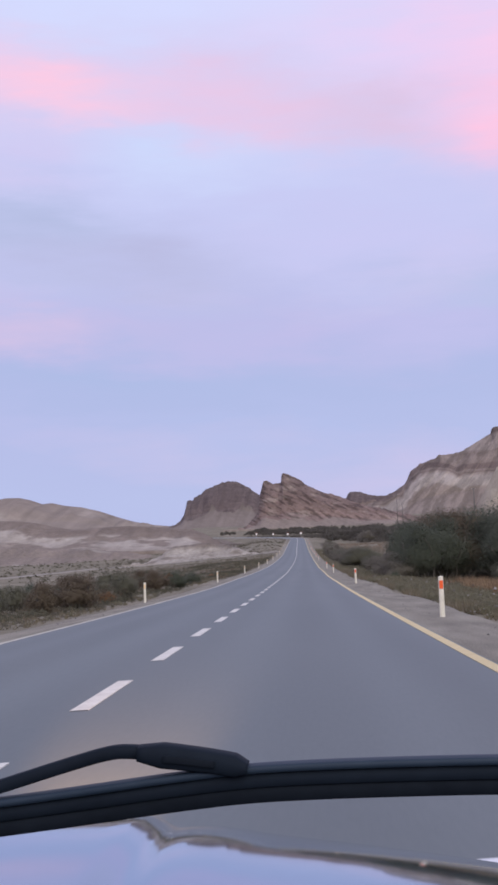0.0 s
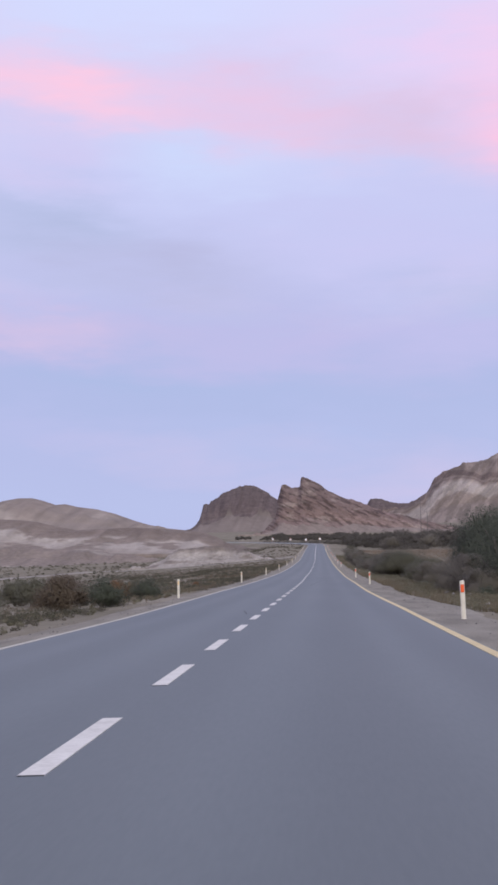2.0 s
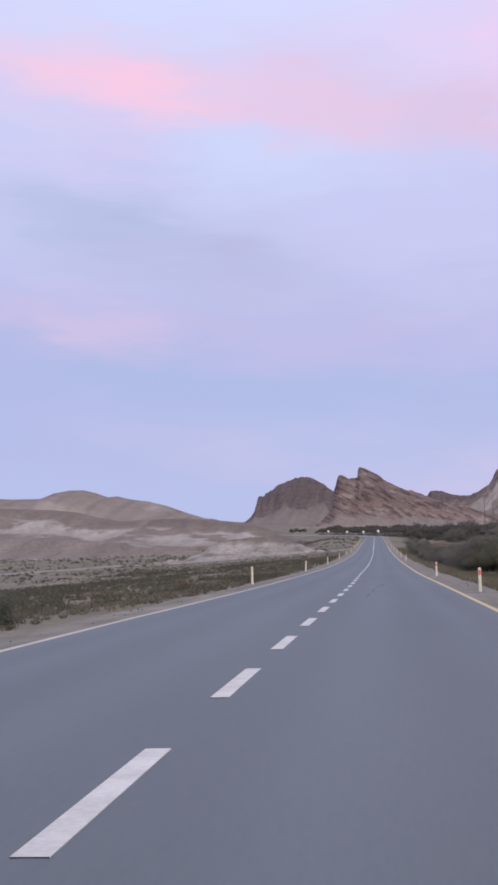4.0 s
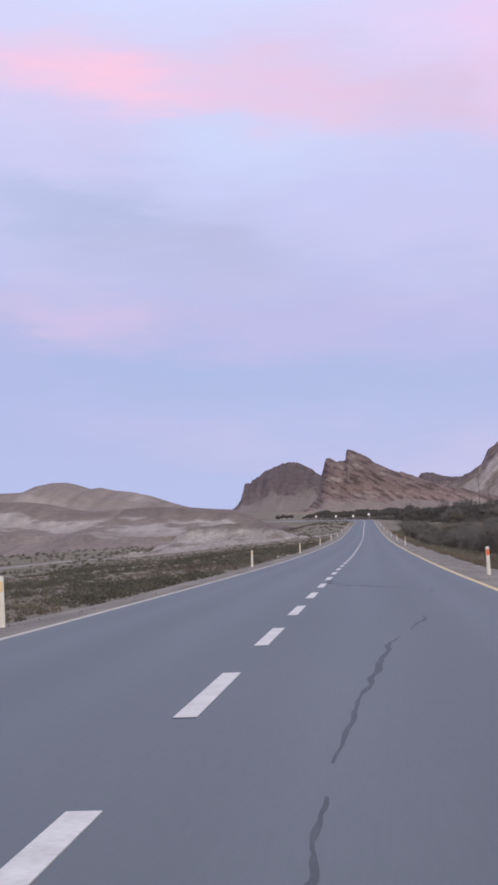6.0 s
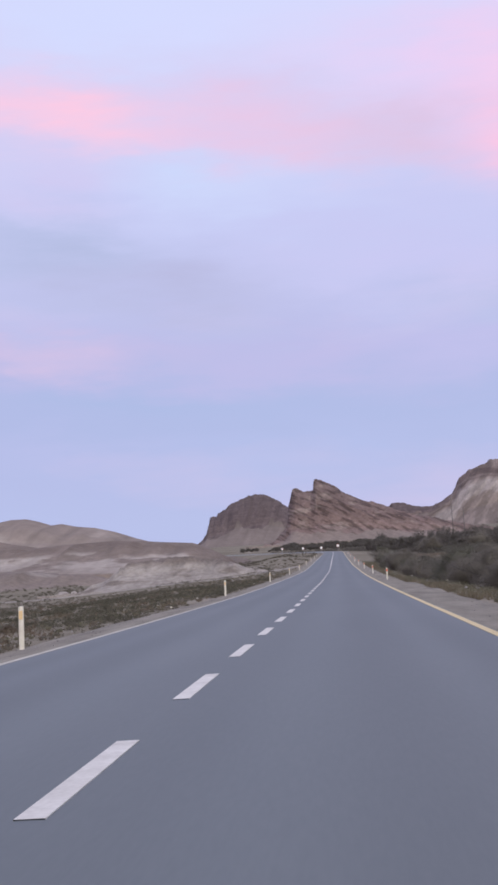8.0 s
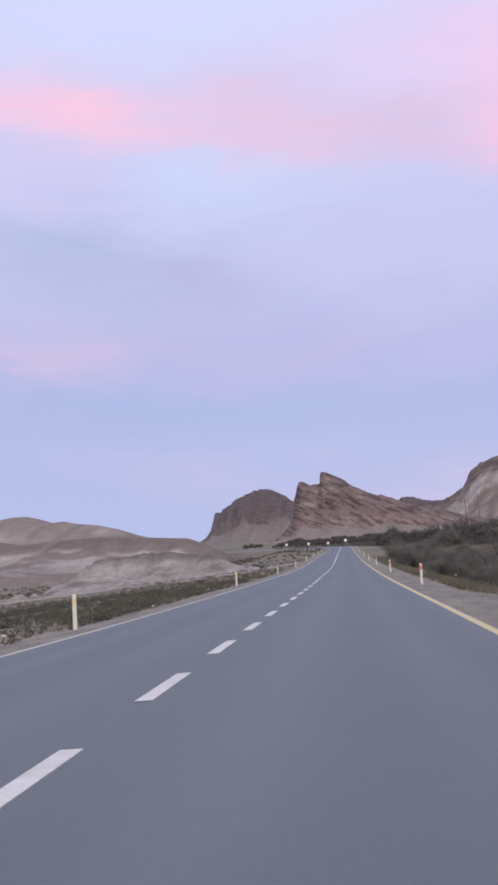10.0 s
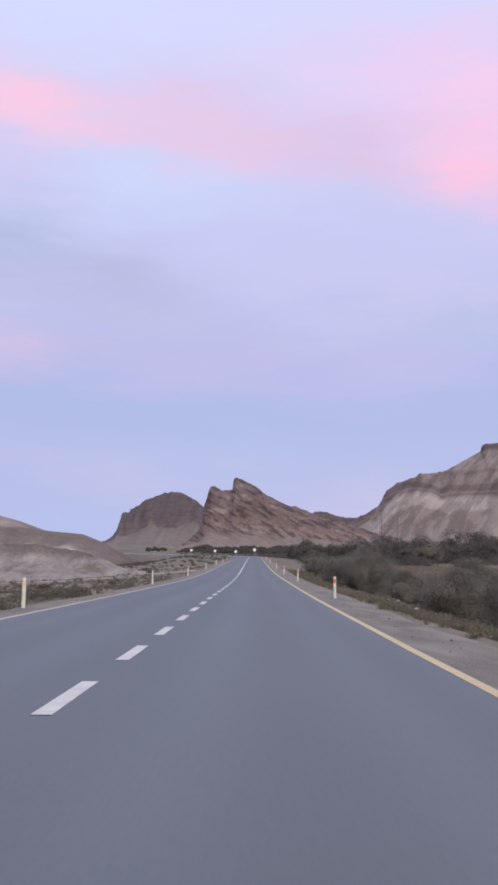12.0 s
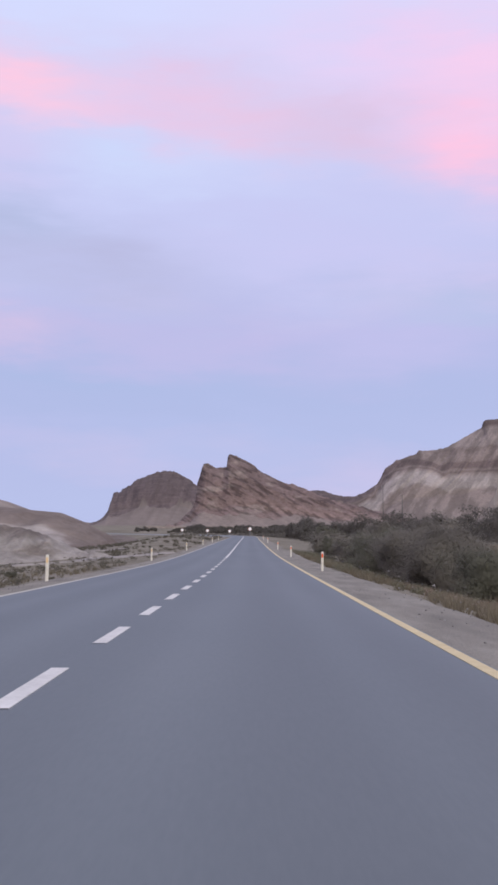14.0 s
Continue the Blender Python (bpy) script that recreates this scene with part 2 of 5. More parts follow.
    link(nt, col, mul.inputs[0])
    link(nt, gain, mul.inputs["Scale"])
    link(nt, mul.outputs[0], bs.inputs["Base Color"])
    bp = n("ShaderNodeBump")
    bp.inputs["Strength"].default_value, bp.inputs["Distance"].default_value = bump, dist
    link(nt, noise(pos, gscale, 6, 0.65), bp.inputs["Height"])
    link(nt, bp.outputs[0], bs.inputs["Normal"])
    return m


ROCK = beds("dark_rock", [(58, (0.155, 0.120, 0.109)), (72, (0.133, 0.100, 0.094)), (84, (0.120, 0.090, 0.086)), (112, (0.125, 0.095, 0.089))], warp=(0.03, 22),
            streak=(74, 5, 26, 0.45), streak2=(3, 2.6, 30, 0.40), grain=0.45, gscale=0.22, dist=3.0)
SCREE = beds("grey_scree", [(48, (0.200, 0.160, 0.138)), (62, (0.190, 0.152, 0.133)), (74, (0.160, 0.128, 0.112)), (86, (0.125, 0.096, 0.087))], warp=(0.05, 22),
             streak=(66, 9, 60, 0.40), grain=0.25, gscale=0.15, bump=0.5)
STRATA = beds("layered_rock", [(34, (0.205, 0.150, 0.127)), (46, (0.178, 0.123, 0.106)), (60, (0.158, 0.110, 0.097)), (84, (0.146, 0.105, 0.094))], warp=(0.04, 18),
              streak=(-30, 2.6, 13, 0.32, 0.06, 0.46), streak2=(-33, 7.0, 30, 0.18, 0.2), grain=0.6, gscale=0.45, patch=((0.222, 0.170, 0.143), 20, 8, 0.54, 0.66), dist=3.0)
SCREE_RED = beds("red_scree", [(30, (0.250, 0.200, 0.168)), (44, (0.235, 0.182, 0.152)), (54, (0.180, 0.133, 0.113))], warp=(0.05, 14),
                 streak=(58, 6, 50, 0.32), streak2=(-31, 2.2, 26, 0.35), grain=0.35, gscale=0.4)
BANDED = beds("banded_clay", [(-54.8, (0.222, 0.176, 0.15)), (-29.6, (0.214, 0.167, 0.142)), (-24.6, (0.218, 0.172, 0.146)), (-21.4, (0.3, 0.25, 0.219)), (-11.0, (0.33, 0.278, 0.246)), (-7.1, (0.25, 0.2, 0.172)), (-4.4, (0.15, 0.112, 0.098)), (-2.2, (0.195, 0.152, 0.132)), (0.0, (0.13, 0.096, 0.085)), (5.5, (0.134, 0.099, 0.088)), (7.7, (0.195, 0.15, 0.129)), (16.4, (0.215, 0.168, 0.145)), (23.0, (0.185, 0.142, 0.122)), (26.3, (0.252, 0.203, 0.177)), (44.9, (0.246, 0.197, 0.171)), (49.3, (0.125, 0.092, 0.081)), (59.2, (0.135, 0.102, 0.09))],
              fold=[(105.0, 80.7), (129.1, 91.7), (137.8, 102.6), (145.5, 112.5), (157.5, 119.6), (176.2, 122.3), (190.4, 119.1), (202.5, 113.0), (213.4, 116.3), (232.0, 115.8), (267.1, 116.9), (361.3, 120.1)], warp=(0.05, 9), streak=(48, 10, 42, 0.21, 0.08), streak2=(50, 3.0, 20, 0.20), grain=0.36, gscale=0.4, bump=0.7, dist=2.0)
MID = beds("mid_hill_clay", [(-25, (0.238, 0.187, 0.154)), (-15, (0.250, 0.199, 0.165)), (-11, (0.350, 0.296, 0.254)), (-6.2, (0.385, 0.328, 0.284)), (-4.6, (0.225, 0.176, 0.145)), (-1, (0.190, 0.145, 0.119)), (6, (0.180, 0.138, 0.114))],
           fold=[(-330, 30), (-240, 36), (-180, 33), (-146, 31), (-117, 25.4), (-88, 26.2), (-66, 24.4), (-55, 23.4), (-48, 20.6), (-43, 17.4), (-37, 11)], warp=(0.03, 9),
           streak=(48, 6, 24, 0.34), streak2=(125, 5, 20, 0.28), grain=0.35, gscale=0.3, patch=((0.212, 0.165, 0.137), 17, 5.5, 0.49, 0.58), bump=0.9, dist=1.6)
HILL = beds("hill_earth", [(50, (0.256, 0.207, 0.177)), (80, (0.234, 0.187, 0.159)), (105, (0.216, 0.170, 0.144))], warp=(0.01, 30), streak=(60, 14, 70, 0.38), grain=0.25, gscale=0.06,
            patch=((0.316, 0.262, 0.223), 60, 18, 0.50, 0.72), bump=0.6)
CLAY = beds("grey_clay", [(4, (0.245, 0.196, 0.165)), (13, (0.231, 0.183, 0.154)), (19, (0.191, 0.147, 0.123)), (30, (0.164, 0.126, 0.105))], warp=(0.03, 12), streak=(48, 5, 26, 0.42), streak2=(125, 4, 22, 0.25), grain=0.45, gscale=0.6,
            patch=((0.330, 0.280, 0.240), 24, 5.5, 0.56, 0.70), bump=0.8, dist=1.2)
PALE = beds("pale_clay", [(3, (0.285, 0.238, 0.199)), (4.6, (0.400, 0.346, 0.299)), (7.8, (0.410, 0.355, 0.307)), (9.0, (0.235, 0.190, 0.158)), (11, (0.192, 0.152, 0.126))], warp=(0.12, 2.8), streak=(42, 2.6, 11, 0.46), streak2=(130, 2.0, 9, 0.22), grain=0.5, gscale=0.9,
            patch=((0.240, 0.196, 0.162), 8.0, 3.0, 0.53, 0.63), bump=1.0, dist=1.3)
YELLOW_CLAY = beds("pale_yellow_clay", [(38, (0.335, 0.275, 0.213)), (60, (0.385, 0.320, 0.250)), (110, (0.350, 0.288, 0.226))], warp=(0.05, 12), streak=(50, 5, 26, 0.25), grain=0.3, gscale=0.3, bump=0.8, dist=1.5)
BARK = material("bark", [(0.10, 0.088, 0.074), (0.16, 0.142, 0.12)], 6, 6, 0.4, 0.9, (1, 1, 0.3))
LEAF_GREY = material("tamarisk_foliage", [(0.206, 0.180, 0.143), (0.238, 0.209, 0.166), (0.272, 0.240, 0.191)], 0.6, 8, 0, 0.85, island=0.08)
LEAF_OLIVE = material("dusty_olive_foliage", [(0.158, 0.149, 0.106), (0.184, 0.173, 0.123), (0.212, 0.198, 0.142)], 0.6, 8, 0, 0.85, island=0.08)
# Far foliage has some distance haze mixed into its colour.
LEAF_FAR = material("distant_dark_foliage", [(0.120, 0.106, 0.088), (0.140, 0.124, 0.103), (0.160, 0.142, 0.118)], 0.05, 8, 0, 0.9, island=0.08)
LEAF_GREEN = material("dark_green_foliage", [(0.100, 0.108, 0.078), (0.122, 0.130, 0.092), (0.146, 0.153, 0.110)], 0.6, 8, 0, 0.85, island=0.10)
LEAF_BROWN = material("brownish_foliage", [(0.140, 0.106, 0.072), (0.170, 0.130, 0.090), (0.205, 0.158, 0.112)], 0.6, 8, 0, 0.85, island=0.12)
DRY_SCRUB = material("dry_scrub", [(0.118, 0.104, 0.076), (0.145, 0.128, 0.094), (0.180, 0.156, 0.116)], 0.12, 8, 0, 0.9, island=0.15)
LEAF_ORANGE = material("rusty_foliage", [(0.20, 0.115, 0.060), (0.25, 0.145, 0.076), (0.30, 0.18, 0.10)], 0.6, 8, 0, 0.85, island=0.12)
SCRUB = material("low_scrub", [(0.092, 0.085, 0.058), (0.120, 0.110, 0.075), (0.155, 0.138, 0.096)], 0.12, 8, 0, 0.9, island=0.18)
PALE_SCRUB = material("pale_olive_scrub", [(0.140, 0.128, 0.080), (0.190, 0.172, 0.112), (0.250, 0.222, 0.155)], 0.3, 8, 0, 0.9, island=0.25)
DRY_GRASS = material("dry_grass", [(0.150, 0.122, 0.076), (0.210, 0.172, 0.112), (0.275, 0.228, 0.156)], 0.15, 8, 0, 0.9, island=0.3)
TAN_GRASS = material("tan_grass", [(0.21, 0.155, 0.105), (0.27, 0.205, 0.145), (0.33, 0.26, 0.19)], 0.15, 8, 0, 0.9, island=0.3)
STRAW = material("straw_grass", [(0.20, 0.13, 0.075), (0.30, 0.20, 0.12), (0.38, 0.27, 0.17)], 0.15, 8, 0, 0.9, island=0.5)


def leafy(m, share=0.5):
    """Thin leaves: part of the light goes through them."""
    nt = m.node_tree
    bs, out = nt.nodes["Principled BSDF"], nt.nodes["Material Output"]
    tr, mx = nt.nodes.new("ShaderNodeBsdfTranslucent"), nt.nodes.new("ShaderNodeMixShader")
    mx.inputs[0].default_value = share
    link(nt, bs.inputs["Base Color"].links[0].from_socket, tr.inputs["Color"])
    link(nt, bs.outputs[0], mx.inputs[1])
    link(nt, tr.outputs[0], mx.inputs[2])
    link(nt, mx.outputs[0], out.inputs["Surface"])


for m in (LEAF_GREY, LEAF_OLIVE, LEAF_GREEN, LEAF_BROWN, LEAF_FAR, LEAF_ORANGE, DRY_SCRUB, SCRUB, PALE_SCRUB, DRY_GRASS, TAN_GRASS, STRAW):
    leafy(m)

STONE = material("loose_stone", [(0.10, 0.088, 0.08), (0.20, 0.18, 0.165), (0.34, 0.31, 0.29)], 0.5, 6, 0.4, 0.9, island=0.6)
TAR = material("tar_patch", [(0.070, 0.077, 0.080), (0.086, 0.094, 0.098), (0.105, 0.115, 0.119)], 2, 7, 0.0, 0.75, dist=0.005)
TRACK = material("dirt_track", [(0.24, 0.205, 0.18), (0.34, 0.30, 0.27)], 0.3, 10, 0.3, 0.95)
SIGN_WHITE = material("sign_white", [(0.80, 0.78, 0.74), (0.88, 0.86, 0.82)], 2, 5, 0, 0.4)
SIGN_RED = material("sign_border", [(0.55, 0.10, 0.06), (0.62, 0.16, 0.09)], 2, 5, 0, 0.4)
STEEL = material("galvanised_steel", [(0.30, 0.30, 0.31), (0.42, 0.42, 0.43)], 3, 6, 0.1, 0.5, metal=0.6)
POLE_WOOD = material("weathered_pole", [(0.08, 0.07, 0.065), (0.14, 0.125, 0.115)], 1, 8, 0.3, 0.9, (1, 1, 0.2))
CAR_PAINT = material("silver_blue_paint", [(0.35, 0.44, 0.57), (0.39, 0.48, 0.61)], 1, 60, 0, 0.07, metal=0.95, spec=0.5)
RUBBER = material("black_rubber", [(0.005, 0.007, 0.011), (0.010, 0.013, 0.019)], 8, 10, 0.0, 0.7, spec=0.08)
BLACK_METAL = material("matt_black_metal", [(0.006, 0.009, 0.015), (0.011, 0.016, 0.025)], 6, 10, 0.0, 0.7, spec=0.10)
SPINE = material("navy_plastic", [(0.014, 0.024, 0.040), (0.024, 0.036, 0.056)], 6, 10, 0.0, 0.6, spec=0.2)
LAMP_LENS = material("headlamp_lens", [(0.60, 0.60, 0.62), (0.72, 0.72, 0.74)], 4, 8, 0.05, 0.08, spec=0.6)
# The cream tone includes warm headlight glow, put into the base colour.
POST_WHITE = material("post_plastic", [(0.56, 0.50, 0.40), (0.78, 0.71, 0.60)], 4, 8, 0.05, 0.55)
REFLECT_RED = material("reflector_red", [(0.75, 0.08, 0.02), (0.85, 0.14, 0.04)], 8, 4, 0.05, 0.3)
REFLECT_AMBER = material("reflector_amber", [(0.70, 0.48, 0.24), (0.78, 0.56, 0.30)], 8, 4, 0.05, 0.3)

# ---------------------------------------------------------------- road line
HALF = 3.7          # centre line to edge line
PAVED = 3.80        # half width of the asphalt
KNOT = -20 + 30.0 * np.arange(38)
BEND = np.interp(KNOT, [-20, 10, 40, 70, 100, 130, 160, 190, 220, 250, 280, 310, 340, 610, 640, 670, 1100],
                 [.0665, .074, -.0133, .0563, .1055, -.3313, .3595, -.2895, .2079, -.253, .2379, -.2403, .0184, 0, -1.2, -3.4, -3.4]) * 1e-3
RISE = np.interp(KNOT, [-20, 10, 40, 70, 100, 130, 160, 190, 220, 250, 280, 310, 340, 370, 400, 430, 1100],
                 [.3145, .0219, .114, .1034, .1003, .0525, .1016, .1027, .0721, .1034, .0462, .0774, .15, .12, .05, 0, 0]) * 1e-3
BANK = np.interp(KNOT, [-20, 10, 40, 70, 100, 130, 160, 190, 220, 250, 280, 310, 340, 560, 680, 1100],
                 [2.206, 1.3287, 1.4996, 1.915, -.5275, -.5182, -.1361, -.1721, .2919, -.8023, -.4791, -.3758, .6407, .2, 4, 4]) * 1e-2
CROWN = 0.01517
RS = np.arange(-20, 900, 2.0)


def run(v):
    c = np.cumsum(v) * 2
    return c - np.interp(0, RS, c)


TH = run(np.interp(RS, KNOT, BEND))
GR = run(np.interp(RS, KNOT, RISE))
RX, RY, RZ = run(np.sin(TH)), run(np.cos(TH)), run(GR)
# the road runs straight on behind the start
PRE = np.arange(-300, -20, 10.0)
SS = np.concatenate([PRE, RS])
XX = np.concatenate([RX[0] + 0 * PRE, RX])
YY = np.concatenate([RY[0] + PRE - RS[0], RY])
ZZ = np.concatenate([RZ[0] + 0 * PRE, RZ])
TT = np.concatenate([0 * PRE + TH[0], TH])


def road_at(s, a, dz=0.0):
    """World points at s metres along the centre line and a metres to its right, on the road's surface."""
    s, a = np.broadcast_arrays(np.asarray(s, float), np.asarray(a, float))
    t, b = np.interp(s, SS, TT), np.interp(s, KNOT, BANK)
    z = np.interp(s, SS, ZZ) + b * np.clip(a, -6, 6) - CROWN * np.minimum(np.abs(a), 6) + dz
    return np.stack([np.interp(s, SS, XX) + a * np.cos(t), np.interp(s, SS, YY) - a * np.sin(t), z], -1)


def nearest(x, y):
    """s and a of the road nearest to world points."""
    x, y = np.ravel(x), np.ravel(y)
    s, a = np.empty(len(x)), np.empty(len(x))
    for k in range(0, len(x), 4000):
        dx, dy = x[k:k + 4000, None] - XX, y[k:k + 4000, None] - YY
        j = np.argmin(dx * dx + dy * dy, 1)
        r = np.arange(len(j))
        ax, ay = dx[r, j], dy[r, j]
        s[k:k + 4000] = SS[j] + ax * np.sin(TT[j]) + ay * np.cos(TT[j])
        a[k:k + 4000] = ax * np.cos(TT[j]) - ay * np.sin(TT[j])
    return s, a


def lattice(seed, n=256):
    return np.random.RandomState(seed).rand(n, n)


LAT = lattice(5)


def vnoise(x, y, octaves=4, gain=0.5):
    """Smooth value noise in about -1..1."""
    x, y = np.asarray(x, float), np.asarray(y, float)
    out, amp, tot = 0 * x, 1.0, 0.0
    for o in range(octaves):
        i, j = np.floor(x).astype(int), np.floor(y).astype(int)
        u, v = x - i, y - j
        u, v = u * u * (3 - 2 * u), v * v * (3 - 2 * v)
        g = lambda p, q: LAT[(p + 37 * o) % 256, (q + 91 * o) % 256]
        out = out + amp * ((g(i, j) * (1 - u) + g(i + 1, j) * u) * (1 - v) + (g(i, j + 1) * (1 - u) + g(i + 1, j + 1) * u) * v - 0.5) * 2
        tot += amp
        amp *= gain
        x, y = x * 2.03 + 11.3, y * 2.03 + 5.7
    return out / tot


def ground_z(x, y):
    """Height of the ground sheet."""
    x, y = np.asarray(x, float), np.asarray(y, float)
    s, a = nearest(x, y)
    s, a = s.reshape(x.shape), a.reshape(x.shape)
    b = np.abs(a)
    sc = np.clip(s, -300, 898)
    z = np.interp(sc, SS, ZZ) + np.interp(sc, KNOT, BANK) * np.clip(a, -6, 6) - CROWN * np.minimum(b, 6)
    drop = np.where(a < 0, 0.25 + np.clip((b - 6.5) * 0.06, 0, 2.6), 0.25 + np.clip((b - 8) * 0.08, 0, 1.0))
    drop = np.where(b < 4.3, 0.12, np.where(b < 6.5, 0.12 + (b - 4.3) / 2.2 * 0.13, drop))
    # the embankment on the right steepens along the dry field
    drop = drop + np.where(a > 0, 0.6, 0.0) * np.clip((s - 190) / 50, 0, 1) * np.clip((450 - s) / 90, 0, 1) * np.clip((b - 6.2) / 2.4, 0, 1)
    rough = np.clip((b - 5) / 10, 0, 1)
    z = z - drop + rough * (0.18 * vnoise(x / 4, y / 4) + 0.5 * np.clip((b - 20) / 60, 0, 1) * vnoise(x / 35 + 3, y / 35))
    inner = np.clip((s - 430) / 110, 0, 1) * np.clip((780 - s) / 60, 0, 1)
    z = z + 1.35 * inner * np.exp(-((a + 16) / 7.5) ** 2)
    t = np.clip((x + 20) / 80, 0, 1)
    return z + 0.045 * np.clip(y - 830, 0, 600) + 0.012 * t * t * (3 - 2 * t) * np.clip(y - 900, 0, 500)


def mesh_of(name, verts, faces, mat, smooth=True):
    me = bpy.data.meshes.new(name)
    me.from_pydata(np.asarray(verts).tolist(), [], np.asarray(faces).tolist() if not isinstance(faces, list) else faces)
    me.materials.append(mat)
    if smooth:
        me.polygons.foreach_set("use_smooth", [True] * len(me.polygons))
    me.update()
    return me


def grid_faces(nu, nv):
    i = np.arange(nu - 1)[:, None] * nv + np.arange(nv - 1)[None]
    return np.stack([i, i + nv, i + nv + 1, i + 1], -1).reshape(-1, 4)


def child(ob, parent):
    ob.parent = parent
    return ob


def part(name, bm, mat, parent=None, label="", smooth=False):
    me = bpy.data.meshes.new(name)
    bm.to_mesh(me)
    bm.free()
    me.materials.append(mat)
    if smooth:
        me.polygons.foreach_set("use_smooth", [True] * len(me.polygons))
    ob = new(name, me)
    if parent is not None:
        ob.parent = parent
    if label:
        ob["label"] = label
    return ob


# ---------------------------------------------------------------- ground sheet
def spaced(lo, hi, near, step, grow):
    """Rows from lo to hi, dense about zero within near."""
    v = list(np.arange(-near, near + 1e-6, step))
    d, p = step, near
    while p < hi:
        d *= grow
        p += d
        v.append(min(p, hi))
    d, p = step, -near
    while p > lo:
        d *= grow
        p -= d
        v.insert(0, max(p, lo))
    return np.array(v)


gx = spaced(-2600, 2600, 16, 0.6, 1.09)
gy = np.concatenate([np.linspace(-400, -30, 14), np.arange(-26, 430, 2.2), np.arange(432, 900, 6.0), np.geomspace(905, 4200, 24)])
GX, GY = np.meshgrid(gx, gy, indexing="ij")
gv = np.stack([GX, GY, ground_z(GX, GY)], -1).reshape(-1, 3)
tagged(new("ground", mesh_of("ground", gv, grid_faces(len(gx), len(gy)), EARTH)), "dry brown semi-desert earth with sparse scrub", "ground", kind="structure")

# ---------------------------------------------------------------- road, shoulders and markings
def ribbon(s0, s1, step, offsets, heights, jitter=0.0, seed=0):
    """A strip along the road through the given offsets from the centre line."""
    s = np.arange(s0, s1, step)
    rows = []
    rnd = np.random.RandomState(seed)
    for a, z in zip(offsets, heights):
        rows.append(road_at(s, a + jitter * rnd.uniform(-1, 1, len(s)), z))
    v = np.stack(rows, 1)
    return v.reshape(-1, 3), grid_faces(len(s), len(offsets))


lanes = [-3.90] + list(np.linspace(-PAVED, PAVED, 41)) + [3.90]
v, f = ribbon(-290, 896, 2.0, lanes, [-0.16] + [0.0] * 41 + [-0.16])
road = tagged(new("road", mesh_of("road", v, f[:, ::-1], ASPHALT, False)), "grey two-lane asphalt road with a broken centre line", "road", kind="structure")
road.data.attributes.new("across", "FLOAT", "POINT").data.foreach_set("value", np.tile(lanes, len(v) // len(lanes)))


def slab(name, s0, s1, a0, a1, mat, step=2.0, z=0.006):
    s = np.unique(np.append(np.arange(s0, s1, step), s1))
    v = np.concatenate([np.stack([road_at(s, a0, 0.0), road_at(s, a0, z), road_at(s, a1, z), road_at(s, a1, 0.0)], 1).reshape(-1, 3)])
    return child(new(name, mesh_of(name, v, grid_faces(len(s), 4)[:, ::-1], mat, False)), road)


slab("edge_line", -60, 890, -HALF - 0.075, -HALF + 0.055, PAINT_EDGE)["label"] = "thin white edge line"
slab("edge_line", -60, 890, HALF - 0.068, HALF + 0.068, PAINT_YELLOW)["label"] = "faded yellow edge line"
PERIOD, DASH, PHASE, SOLID = 5.362, 2.655, 5.27, 356.0
k = -8
while PHASE + k * PERIOD < SOLID:
    s = PHASE + k * PERIOD
    slab("dash", s, s + DASH, -0.075, 0.075, PAINT_WHITE, 1.5)
    k += 1
slab("centre_line", SOLID, 890, -0.075, 0.075, PAINT_WHITE)


def shoulder(side, width, seed):
    s = np.arange(-120, 890, 1.2)
    offs = np.linspace(0, 1, 9)
    rnd = np.random.RandomState(seed)
    w = width * (1 + 0.22 * vnoise(s / 6 + seed, s * 0 + seed, 3))
    rows = []
    for q in offs:
        a = side * (PAVED - 0.02 + q * w)
        p = road_at(s, a, 0)
        edge = ground_z(p[:, 0], p[:, 1])
        zz = p[:, 2] - 0.02 - 0.06 * q + 0.004 * vnoise(s / 4, 0 * s + 9 * q + seed, 2) * min(1, q * 4)
        p[:, 2] = zz if q < 0.8 else edge + (0.05 if q < 0.95 else -0.08)
        rows.append(p)
    v = np.stack(rows, 1).reshape(-1, 3)
    fc = grid_faces(len(s), len(offs))
    return tagged(new("gravel_shoulder", mesh_of("gravel_shoulder", v, fc if side < 0 else fc[:, ::-1], GRAVEL)), "grey-brown gravel shoulder along the asphalt", "road shoulder", kind="structure")


shoulder(-1, 1.7, 3)
shoulder(1, 2.1, 8)

